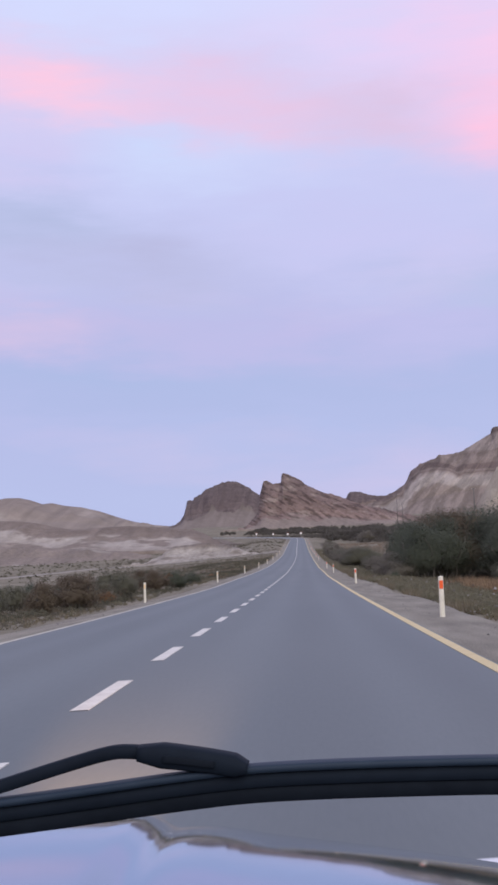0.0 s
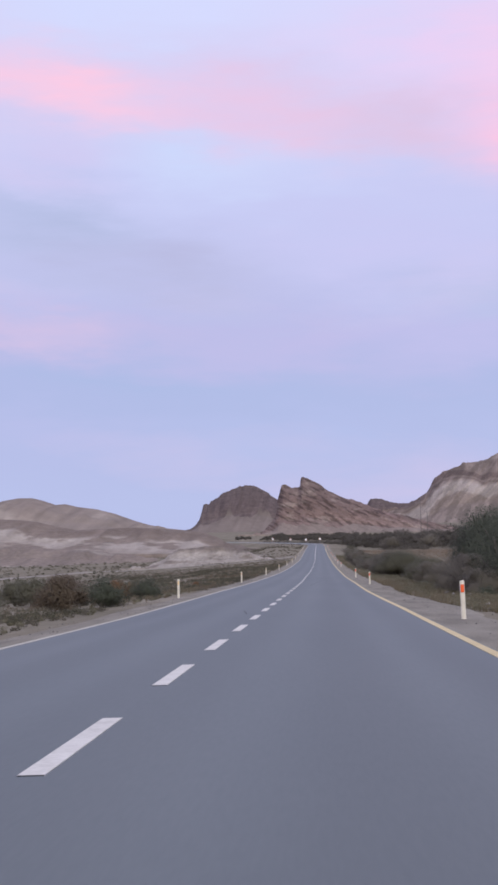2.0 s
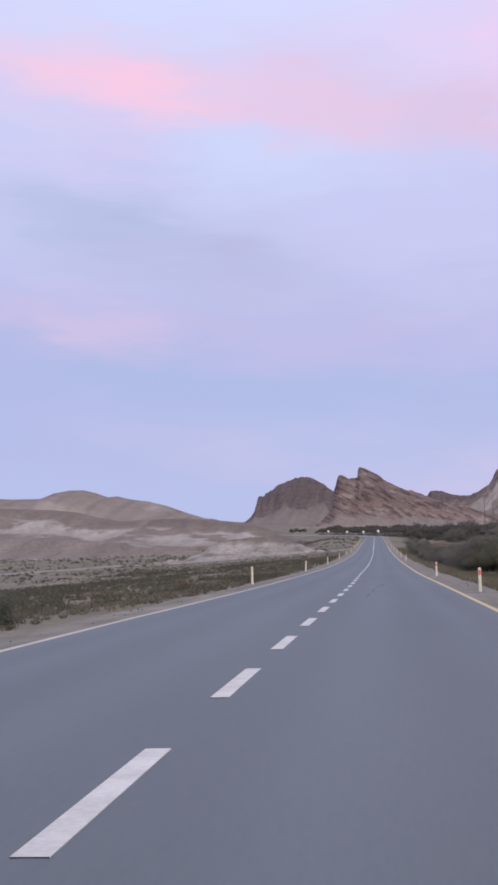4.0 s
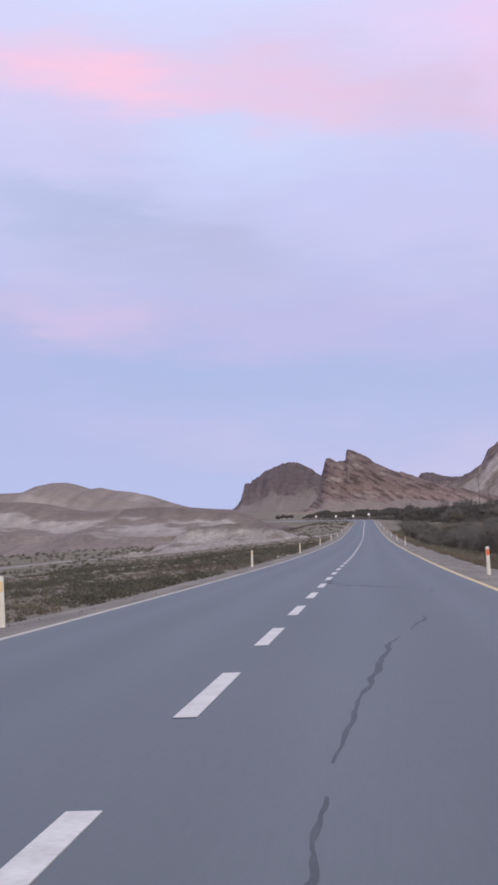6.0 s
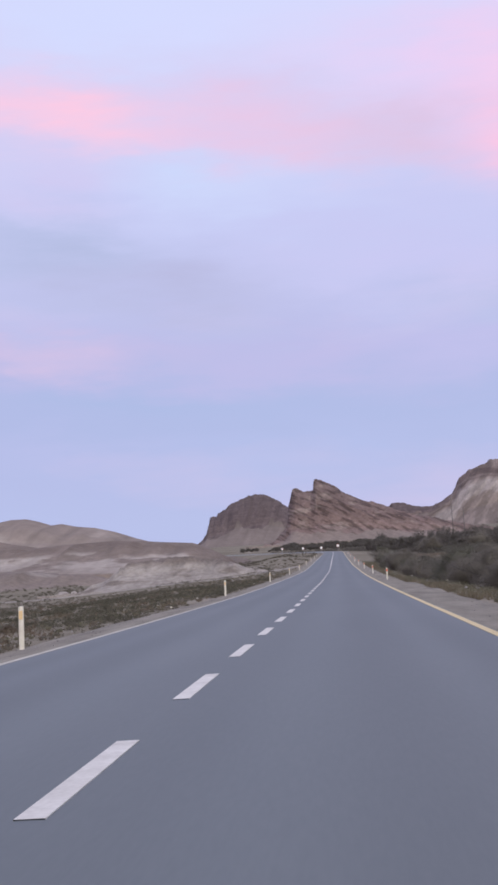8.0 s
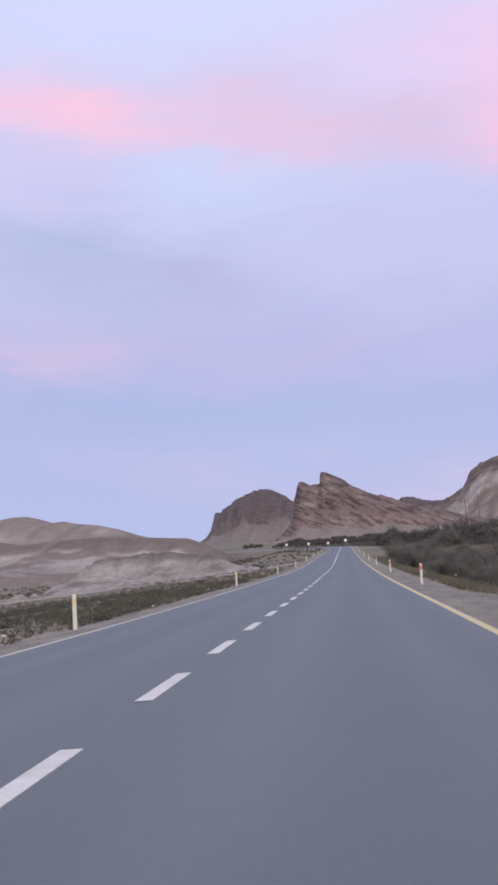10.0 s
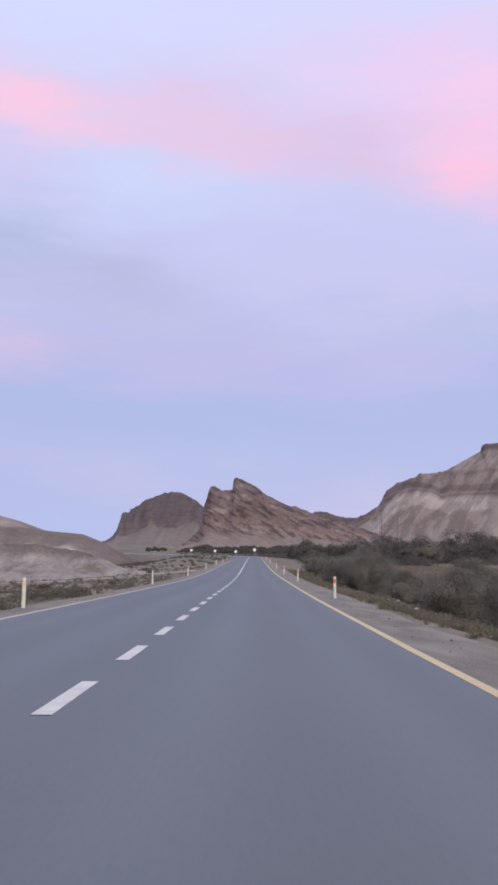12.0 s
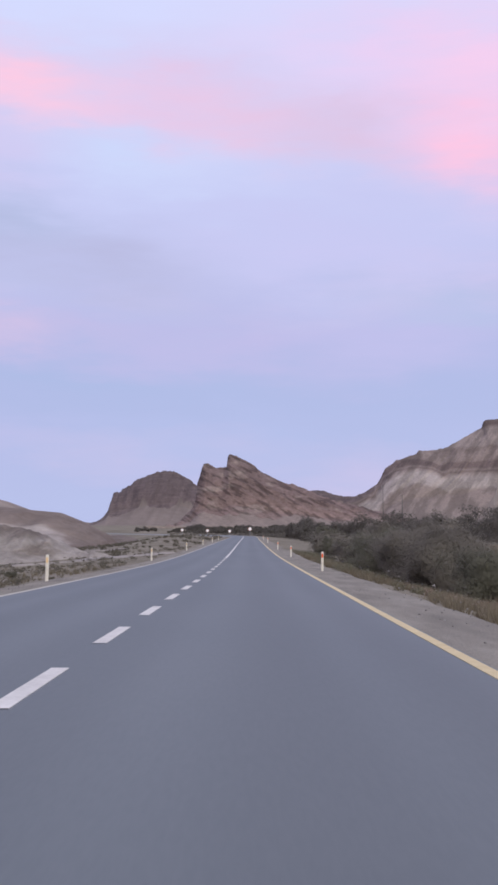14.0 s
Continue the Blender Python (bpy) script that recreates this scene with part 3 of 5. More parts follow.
# ---------------------------------------------------------------- hills and mountains
def massif(name, label, prof, y, depth, base, mats, foot=0.45, rough=3.0, grain=14.0, seed=1, nu=240, nv=80, strata=None, skirt=25.0, names=("rock_face", "scree_foot"), split=0.5, jag=0.0, slant=0.0):
    """A hill whose crest follows prof (x, height) at the distance y. Its face falls towards the road over depth metres:
    a steep upper part over a flatter foot of fallen rock, each a mesh of its own."""
    px, pz = np.array([p[0] for p in prof], float), np.array([p[1] for p in prof], float)
    u = np.linspace(px[0], px[-1], nu)
    crest = np.interp(u, px, pz) + jag * vnoise(u / (grain * 0.22), 0 * u + seed, 3)
    v = np.linspace(0, 1, nv)
    U, V = np.meshgrid(u, v, indexing="ij")
    C = np.repeat(crest[:, None], nv, 1)
    ridge = 0.66
    t = V / ridge
    rise = np.where(t < 0.55, foot * (t / 0.55) ** 1.25, foot + (1 - foot) * np.clip((t - 0.55) / 0.45, 0, 1) ** 0.8)
    fall = 1 - np.clip((V - ridge) / (1 - ridge), 0, 1) ** 1.3
    up = np.clip(np.where(V < ridge, rise, fall), 0, 1)
    wide = max(2, nu // 80) * 2 + 1
    soft = np.convolve(np.pad(crest, wide // 2, mode="edge"), np.ones(wide) / wide, "valid")[:, None] + 0 * V
    Z = base + (soft - base) * up + (C - soft) * up ** 8
    run_x = U - slant * up * (crest.max() - base)
    gully = vnoise(run_x / grain + seed, V * depth / grain * 0.35 + seed, 5, 0.55)
    ridged = 1 - 2 * np.abs(vnoise(run_x / (grain * 0.7) + 2.2 * seed, V * depth / grain * 0.2, 4))
    damp = up * (1 - np.clip((up - 0.7) / 0.28, 0, 1))
    upper = np.clip((up - foot * 0.8) / 0.25, 0.35, 1)
    Z = Z + rough * damp * upper * (0.9 * gully + 0.8 * ridged)
    Y = y + (V - ridge) * depth + rough * 1.5 * damp * upper * gully
    if strata:
        dip, step, amount = strata
        w = (Z * math.cos(radians(dip)) + U * math.sin(radians(dip))) / step + 0.6 * vnoise(U / (step * 6), Z / (step * 3) + seed, 3)
        saw = w - np.floor(w)
        ledge = np.where(saw < 0.7, saw / 0.7, (1 - saw) / 0.3) * (0.5 + 0.5 * vnoise(np.floor(w) * 3.7, U / (step * 4), 2))
        Y = Y - amount * damp * upper * ledge
        Z = Z + 0.28 * amount * damp * upper * (ledge - 0.4)
    Z = np.where((V == 0) | (V == 1), base - skirt, Z)
    Z[0], Z[-1] = base - skirt, base - skirt
    vv = np.stack([U, Y, Z], -1).reshape(-1, 3)
    fc = grid_faces(nu, nv)
    cut = split + 0.30 * vnoise(U / (grain * 1.4), 0 * U + 3.3 * seed, 4)
    low = ((t < cut * 1.0).reshape(-1))[fc[:, 0]]
    top = tagged(new(name), label, "mountain" if "mountain" in name else name.split("_")[-1])
    for nm, sel, mt in ((names[0], ~low, mats[0]), (names[1], low, mats[1])):
        used, inv = np.unique(fc[sel], return_inverse=True)
        child(new(nm, mesh_of(nm, vv[used], inv.reshape(-1, 4), mt)), top)
    return top


massif("rock_mountain", "steep dark brown rock bluff with a grey scree foot",
       [(-180, 52), (-158, 56), (-147.9, 60), (-138.5, 70), (-136.4, 75), (-135.4, 85.6), (-134.4, 87), (-127.2, 88.6), (-126.2, 91.8), (-124.8, 92), (-118, 95.4), (-114, 99.4), (-108, 102.5), (-94, 107.7), (-79, 110), (-70, 107), (-60, 101), (-51, 95), (-38, 84), (-20, 66), (10, 55)],
       1525, 150, 50, (ROCK, SCREE), foot=0.40, rough=5.0, grain=13, seed=2, split=0.5, jag=1.4, nu=360, nv=120)
massif("rock_mountain", "reddish brown rock peak of tilted layers",
       [(-62, 33), (-50.7, 35), (-46.2, 37.5), (-39.5, 44.5), (-35.1, 49.5), (-33.4, 53), (-32.9, 64.6), (-31.2, 69), (-29.8, 74.2), (-28.6, 77.2), (-27.0, 77.9), (-24.4, 77), (-20.5, 75.0), (-17, 75.4), (-13.6, 75.3), (-13.0, 81.0), (-12.2, 83.2), (-9.4, 83.2), (-4.7, 81.3), (2, 78), (8.8, 72.8), (17, 68), (23.7, 65), (30.4, 64), (35.8, 61.8), (42.5, 58.8), (50, 55.5), (60, 52.5), (72, 50), (90, 45), (120, 38)],
       1090, 105, 34, (STRATA, SCREE_RED), foot=0.30, rough=2.8, grain=10, seed=7, strata=(33, 6.0, 7.0), nu=560, nv=190, split=0.40, jag=0.9)
massif("rock_ridge", "small dark tilted rock ridge between peak and clay mountain",
       [(44, 55), (54, 70), (61, 86), (64, 92), (67, 95), (74, 95.2), (80, 94.4), (90, 90.6), (100, 88.8), (114, 88.6), (126, 86), (142, 70)],
       1600, 110, 50, (ROCK, SCREE_RED), foot=0.55, rough=2.4, grain=12, seed=17, strata=(33, 3.6, 6.0), nu=220, nv=90, split=0.70, jag=0.6)
massif("clay_mountain", "large pale clay mountain with dark rock bands",
       [(32.7, 72.0), (65.5, 80.7), (98.4, 88.1), (110.4, 88.4), (125.2, 95.0), (137.6, 102.6), (142.8, 111.4), (147.7, 120.7), (159.7, 128.9), (178.4, 134.9), (182.7, 138.8), (210.1, 141.5), (226.6, 149.7), (243.0, 159.6), (251.7, 164.0), (253.4, 171.1), (256.1, 173.3), (286.8, 174.9), (328.4, 181.5), (394.1, 172.7), (492.7, 153.0), (613.2, 120.1)],
       1620, 260, 50, (BANDED, BANDED), foot=0.40, rough=6.5, grain=20, seed=11, nu=560, nv=170, names=("slope", "clay_foot"), split=0.35, jag=1.2, slant=0.9)
massif("hill", "bare pale yellowish clay hill before the clay mountain",
       [(140, 34), (147, 40), (150, 46), (157, 58), (163, 68), (169.6, 79), (180, 90), (200, 101), (240, 106), (300, 96), (360, 70), (400, 50)],
       1062, 110, 34, (YELLOW_CLAY, YELLOW_CLAY), foot=0.45, rough=3.0, grain=16, seed=23, nu=240, nv=90, names=("slope", "clay_foot"), jag=0.6)
massif("hill", "smooth grey-brown far hill",
       [(-760, 84), (-560, 102), (-450, 95), (-413, 95), (-396, 101.5), (-376, 104.7), (-358, 104.5), (-344, 101), (-328, 95.3), (-316, 96.2), (-299, 92), (-277, 89), (-254, 83), (-229, 73.8), (-199, 64.5), (-160, 60), (-100, 52)],
       1600, 300, 44, (HILL, HILL), foot=0.5, rough=10.0, grain=40, seed=5, nu=360, nv=110, names=("slope", "hill_foot"))
massif("hill", "grey-brown clay hill with pale washed slopes",
       [(-330, 30), (-240, 36), (-180, 33), (-146, 31), (-137, 29.8), (-128, 27.6), (-117, 25.4), (-103, 26), (-88, 26.2), (-75, 25.4), (-66, 24.4), (-55, 23.4), (-48, 20.6), (-43, 17.4), (-40, 14.5), (-37, 11)],
       650, 150, 11, (MID, MID), foot=0.45, rough=3.4, grain=15, seed=9, nu=320, nv=110, names=("slope", "clay_foot"))
massif("hill", "low grey clay rise with rounded gullies",
       [(-260, 8), (-190, 15), (-150, 17.5), (-124, 14.5), (-104, 13), (-84, 12), (-70, 9.5), (-60, 7), (-54, 5)],
       500, 110, 4, (CLAY, CLAY), foot=0.5, rough=4.0, grain=12, seed=14, nu=240, nv=80, names=("slope", "clay_foot"))
massif("clay_bank", "low pale eroded clay bank beside the plain",
       [(-54, 3.2), (-47, 4.6), (-44, 6.2), (-42, 8.0), (-39, 9.3), (-33, 10.0), (-28, 10.2), (-23.5, 9.6), (-19, 8.4), (-15, 6.8), (-10, 4.6)],
       402, 28, 4.0, (PALE, PALE), foot=0.5, rough=2.1, grain=5.5, seed=4, skirt=3, names=("bank_top", "bank_foot"), jag=0.3)
# ---------------------------------------------------------------- guide posts
def guide_post(amber):
    base = new("guide_post")
    bm = bmesh.new()
    ring = [(0.055 * math.cos(q), 0.032 * math.sin(q)) for q in np.linspace(0, 2 * math.pi, 13)[:-1]]
    lo = [bm.verts.new((x, y, -0.25)) for x, y in ring]
    hi = [bm.verts.new((x * 0.94, y * 0.94, 0.815 + 0.012 * (x > 0))) for x, y in ring]
    for q in range(12):
        bm.faces.new((lo[q], lo[(q + 1) % 12], hi[(q + 1) % 12], hi[q]))
    cap = bm.verts.new((0, 0, 0.835))
    for q in range(12):
        bm.faces.new((hi[q], hi[(q + 1) % 12], cap))
    part("post", bm, POST_WHITE, base)
    bm = bmesh.new()
    bmesh.ops.create_cube(bm, size=1.0, matrix=Matrix.Translation((0, -0.030, 0.66)) @ Matrix.Diagonal((0.075, 0.018, 0.17, 1)))
    bmesh.ops.bevel(bm, geom=bm.edges[:], offset=0.006, segments=1, affect="EDGES")
    part("reflector", bm, REFLECT_AMBER if amber else REFLECT_RED, base, "pale amber reflector" if amber else "red-orange reflector")
    return base


post_left, post_right = guide_post(True), guide_post(False)
tagged(post_left, "white plastic guide post with a pale amber reflector", "guide post", "guide posts along the road")
tagged(post_right, "white plastic guide post with a red-orange reflector", "guide post", "guide posts along the road")
LEFT = [48.2, 92.4, 135.8, 179.5, 223.3, 267.2, 310.6, 353.9, 401.5, 448, 493, 536]
RIGHT = [21.0, 63.5, 120.0, 152.6, 244.4, 280.9, 324.2, 362.5, 402.8, 474, 541]


def set_post(proto, s, a, first):
    p = road_at(s, a, -0.05)
    m = pose(*p, random.uniform(-1.2, 1.2), random.uniform(-1.2, 1.2), -math.degrees(np.interp(s, SS, TT)) + random.uniform(-6, 6))
    if first:
        proto.matrix_world = m
    else:
        copy_thing(proto, m)


for q, s in enumerate(LEFT):
    set_post(post_left, s, -HALF - 1.19, q == 0)
for q, s in enumerate(RIGHT):
    set_post(post_right, s, HALF + 0.9, q == 0)

# ---------------------------------------------------------------- dirt track, tar on the road
def path_ribbon(name, pts, width, mat, lift, label, category):
    q = np.array(pts, float)
    t = np.linspace(0, len(q) - 1, 90)
    c = np.stack([np.interp(t, np.arange(len(q)), q[:, k]) for k in (0, 1)], 1)
    d = np.gradient(c, axis=0)
    nrm = np.stack([d[:, 1], -d[:, 0]], 1) / np.linalg.norm(d, axis=1)[:, None]
    rows = []
    for a, dz in ((-1, -0.1), (-0.85, lift), (0, lift + 0.02), (0.85, lift), (1, -0.1)):
        p = c + nrm * a * width / 2 * (1 + 0.15 * vnoise(t * 1.7, 0 * t + a, 2))[:, None]
        rows.append(np.column_stack([p, ground_z(p[:, 0], p[:, 1]) + dz]))
    v = np.stack(rows, 1).reshape(-1, 3)
    return tagged(new(name, mesh_of(name, v, grid_faces(len(t), 5)[:, ::-1], mat)), label, category, kind="structure")


path_ribbon("dirt_track", [(-190, 60), (-130, 170), (-92, 260), (-70, 330), (-64, 362), (-56, 376), (-46, 380), (-34, 377), (-22, 374), (-13, 380), (-6.5, 396)], 2.8, TRACK, 0.12, "pale dirt track across the scrub plain", "track")

path_ribbon("pale_flat", [(-30, 640), (-38, 690), (-45, 740), (-56, 800)], 9.0, PALE, 0.10, "bare pale clay flat beside the far bend", "bare ground")
path_ribbon("pale_flat", [(-16, 446), (-22, 462), (-30, 474), (-40, 480)], 3.0, PALE, 0.08, "bare pale clay flat on the plain", "bare ground")
path_ribbon("pale_flat", [(-24, 520), (-31, 540), (-36, 572)], 5.0, PALE, 0.08, "bare pale clay flat on the plain", "bare ground")


def tar_mark(points, seed):
    """A thin irregular streak of tar along points (s, a, half width)."""
    q = np.array(points, float)
    t = np.linspace(0, len(q) - 1, 36 * (len(q) - 1) + 1)
    s, a, w = (np.interp(t, np.arange(len(q)), q[:, k]) for k in range(3))
    ds, da = np.gradient(s), np.gradient(a)
    ln = np.hypot(ds, da)
    a = a + 0.05 * vnoise(t * 1.9 + seed, 0 * t + seed, 3)
    rows = []
    for side, z in ((-1, 0.0016), (-0.8, 0.0018), (0.8, 0.0018), (1, 0.0016)):
        k = side * 0.6 * w * np.clip(0.9 + 1.9 * vnoise(t * 3.1 + 9 * side + seed, 0 * t, 3), 0.06, 2)
        rows.append(road_at(s - k * da / ln, a + k * ds / ln, z))
    v = np.stack(rows, 1).reshape(-1, 3)
    me = mesh_of("tar_mark", v, grid_faces(len(t), 4)[:, ::-1], TAR, False)
    ob = child(new("tar_mark", me), road)
    ob["label"] = "dark streak of tar on the asphalt"


tar_mark([(145.3, 0.55, 0.10), (145.6, 0.80, 0.22), (145.6, 1.0, 0.20), (145.7, 1.2, 0.04)], 1)
tar_mark([(145.3, 0.95, 0.10), (144.8, 1.2, 0.09), (144.2, 1.5, 0.10), (143.9, 1.65, 0.05), (143.6, 1.85, 0.06)], 2)
tar_mark([(146.3, 0.66, 0.06), (146.5, 0.58, 0.04), (146.9, 0.40, 0.10), (147.5, 0.08, 0.12), (147.8, -0.1, 0.05)], 3)
tar_mark([(147.5, 0.08, 0.08), (149.0, 0.12, 0.05), (149.5, 0.02, 0.08), (148.8, 0.3, 0.06)], 4)
tar_mark([(112.0, 0.78, 0.012), (114.1, 0.84, 0.035), (115.6, 0.86, 0.012)], 5)
tar_mark([(116.6, 0.86, 0.012), (119.3, 0.94, 0.035), (120.8, 0.98, 0.012)], 8)
tar_mark([(121.6, 1.0, 0.01), (124.0, 1.09, 0.03), (126.1, 1.19, 0.035), (128.5, 1.32, 0.03), (129.6, 1.45, 0.01)], 9)
tar_mark([(130.6, 1.6, 0.01), (131.4, 1.7, 0.03), (132.6, 1.86, 0.03), (133.4, 1.9, 0.01)], 10)
tar_mark([(141.6, 2.36, 0.03), (141.8, 2.43, 0.06), (142.1, 2.5, 0.03)], 6)
tar_mark([(68.0, -0.36, 0.008), (68.8, -0.42, 0.03), (69.9, -0.5, 0.035), (71.0, -0.6, 0.01)], 7)

# ---------------------------------------------------------------- round signs on the far bend, poles
def round_sign():
    base = new("round_sign")
    bm = bmesh.new()
    bmesh.ops.create_cone(bm, cap_ends=True, segments=10, radius1=0.05, radius2=0.05, depth=3.0, matrix=Matrix.Translation((0, 0, 1.2)))
    part("pole", bm, STEEL, base)
    for nm, r, y, mt in (("border", 0.60, -0.06, SIGN_RED), ("plate", 0.545, -0.075, SIGN_WHITE)):
        bm = bmesh.new()
        bmesh.ops.create_cone(bm, cap_ends=True, segments=28, radius1=r, radius2=r * 0.985, depth=0.02, matrix=Matrix.Translation((0, y, 2.45)) @ Matrix.Rotation(radians(90), 4, "X"))
        part(nm, bm, mt, base)
    return tagged(base, "round white road sign with a thin red border", "road sign", "signs round the bend")


sign = round_sign()
for q, (x, y) in enumerate(((1.9, 700), (-6.0, 760), (-15.2, 776), (-26.2, 792))):
    m = pose(x, y, float(ground_z(np.array([x]), np.array([y]))[0]), 0, 0, random.uniform(-3, 3))
    if q == 0:
        sign.matrix_world = m
    else:
        copy_thing(sign, m)


def line_pole(h):
    base = new("utility_pole")
    bm = bmesh.new()
    bmesh.ops.create_cone(bm, cap_ends=True, segments=10, radius1=0.26, radius2=0.16, depth=h + 1, matrix=Matrix.Translation((0, 0, h / 2 - 0.5)))
    part("pole", bm, POLE_WOOD, base, smooth=True)
    bm = bmesh.new()
    bmesh.ops.create_cube(bm, size=1.0, matrix=Matrix.Translation((0, 0.14, h - 0.5)) @ Matrix.Diagonal((1.7, 0.1, 0.12, 1)))
    part("crossarm", bm, POLE_WOOD, base)
    for x in (-0.75, 0.0, 0.75):
        bm = bmesh.new()
        bmesh.ops.create_cone(bm, cap_ends=True, segments=8, radius1=0.06, radius2=0.03, depth=0.22, matrix=Matrix.Translation((x, 0.14, h - 0.33)))
        part("insulator", bm, SIGN_WHITE, base)
    return tagged(base, "slim weathered utility pole above the bushes", "utility pole", "line of poles")


pole = line_pole(20.7)
for q, (x, y, tall) in enumerate(((69.6, 830, 1.0), (80.0, 1010, 1.2), (71.5, 500, 1.0))):
    m = pose(x, y, float(ground_z(np.array([x]), np.array([y]))[0]), 0, 0, 20) @ Matrix.Diagonal((1.0, 1.0, tall, 1))
    if q == 0:
        pole.matrix_world = m
    else:
        copy_thing(pole, m)

# ---------------------------------------------------------------- plants
def leaf_quads(rng, centres, radii, per, size, squash=0.8, heart=None):
    """Small leaf-like faces through clumps, each turned roughly outwards; hollow enough to let light between them."""
    c = np.repeat(np.asarray(centres), per, 0)
    r = np.repeat(np.asarray(radii), per)
    d = rng.normal(size=(len(c), 3))
    d /= np.linalg.norm(d, axis=1)[:, None]
    p = c + d * (r * rng.uniform(0.25, 1.0, len(c)) ** 0.6)[:, None] * np.array([1, 1, squash])
    face = d + 0.3 * rng.normal(size=p.shape)
    if heart is not None:
        o = p - heart
        face += 1.2 * o / np.linalg.norm(o, axis=1)[:, None]
    face /= np.linalg.norm(face, axis=1)[:, None]
    a = np.cross(face, rng.normal(size=p.shape))
    a /= np.linalg.norm(a, axis=1)[:, None]
    b = np.cross(face, a)
    sz = (size * rng.uniform(0.6, 1.4, len(p)))[:, None]
    v = np.stack([p - a * sz - b * sz * 0.3, p + b * sz * 0.6, p + a * sz - b * sz * 0.3], 1).reshape(-1, 3)
    return v, np.arange(len(v)).reshape(-1, 3)[:, ::-1]


def tube(path, r0, r1, sides=6):
    path = np.asarray(path)
    q = np.linspace(0, 2 * math.pi, sides, endpoint=False)
    rad = np.linspace(r0, r1, len(path))
    v = np.concatenate([p + r * np.stack([np.cos(q), np.sin(q), 0 * q], 1) for p, r in zip(path, rad)])
    f = []
    for k in range(len(path) - 1):
        for j in range(sides):
            f.append([k * sides + j, k * sides + (j + 1) % sides, (k + 1) * sides + (j + 1) % sides, (k + 1) * sides + j])
    return v, f


def join(pieces):
    vs, fs, o = [], [], 0
    for v, f in pieces:
        vs.append(v)
        fs += [[i + o for i in q] for q in f]
        o += len(v)
    return np.concatenate(vs), fs


def shrub_tree(name, seed, height, width, stems, leaf_mat, leaf, per, label, category, lean=0.5, low=0.25, lobed=16):
    """Several tapered stems with side limbs from one root, and a ragged crown of leaf clumps at their ends."""
    rng = np.random.RandomState(seed)
    base = new(name)
    wood, ends, rads = [], [], []
    for k in range(stems):
        az = 2 * math.pi * (k + rng.uniform(0, 0.7)) / stems
        reach = width * 0.5 * rng.uniform(0.35, 0.95)
        top = height * rng.uniform(0.50, 0.82) * (1 - 0.28 * (reach / (width * 0.5)) ** 2)
        tip = np.array([math.cos(az) * reach, math.sin(az) * reach, top])
        mid = tip * np.array([lean * 0.6, lean * 0.6, 0.55]) + rng.normal(size=3) * 0.06 * height
        root = np.array([math.cos(az), math.sin(az), 0]) * 0.06 * width * 0.3 + [0, 0, -0.3]
        path = [root, root * 0.5 + mid * 0.5 + rng.normal(size=3) * 0.03 * height, mid, mid * 0.4 + tip * 0.6 + rng.normal(size=3) * 0.03 * height, tip]
        wood.append(tube(path, 0.025 * height * 0.7, 0.006 * height))
        ends.append(tip)
        rads.append(height * rng.uniform(0.11, 0.19))
        for _ in range(4):
            q = rng.uniform(low, 0.95)
            at = root + (tip - root) * q
            out = at + np.array([rng.normal() * width * 0.16, rng.normal() * width * 0.16, rng.uniform(0.0, 0.16) * height])
            out[2] = max(out[2], 0.14 * height)
            wood.append(tube([at, (at + out) / 2 + rng.normal(size=3) * 0.02 * height, out], 0.010 * height, 0.003 * height, 5))
            ends.append(out)
            rads.append(height * rng.uniform(0.09, 0.18))
    v, f = join(wood)
    child(new("trunk", mesh_of("trunk", v, f, BARK)), base)
    lobes, lobe_r = [], []
    for k in range(lobed):
        az = 2 * math.pi * (k + rng.uniform(0, 0.8)) / lobed
        r = height * rng.uniform(0.15, 0.31)
        q = rng.uniform(0.1, 1.0)
        out = max(0.0, width * 0.5 - r) * q
        lobes.append([math.cos(az) * out, math.sin(az) * out, max(r * 0.7, (height * 0.97 - r) * math.sqrt(1 - 0.8 * q * q) * rng.uniform(0.45, 1.0))])
        lobe_r.append(r)
    pieces = [leaf_quads(rng, lobes, lobe_r, int(per * 2.2), leaf, 0.92, np.array([0, 0, height * 0.25])),
              leaf_quads(rng, ends, rads, per // 4, leaf * 0.8, 0.9, np.array([0, 0, height * 0.25]))]
    v = np.concatenate([q[0] for q in pieces])
    f = np.arange(len(v)).reshape(-1, 3)[:, ::-1]
    me = mesh_of("crown", v, f, leaf_mat)
    mid = v.reshape(-1, 3, 3).mean(1)
    hub = np.array(lobes)[np.argmin(((mid[:, None] - np.array(lobes)[None]) ** 2).sum(2), 1)]
    nrm = 0.5 * (mid - hub) / height + 0.5 * (mid - np.array([0, 0, height * 0.2])) / height + 0.02 * rng.normal(size=mid.shape)
    nrm /= np.linalg.norm(nrm, axis=1)[:, None]
    me.normals_split_custom_set(np.repeat(nrm, 3, 0).tolist())
    child(new("crown", me), base)
    return tagged(base, label, category)


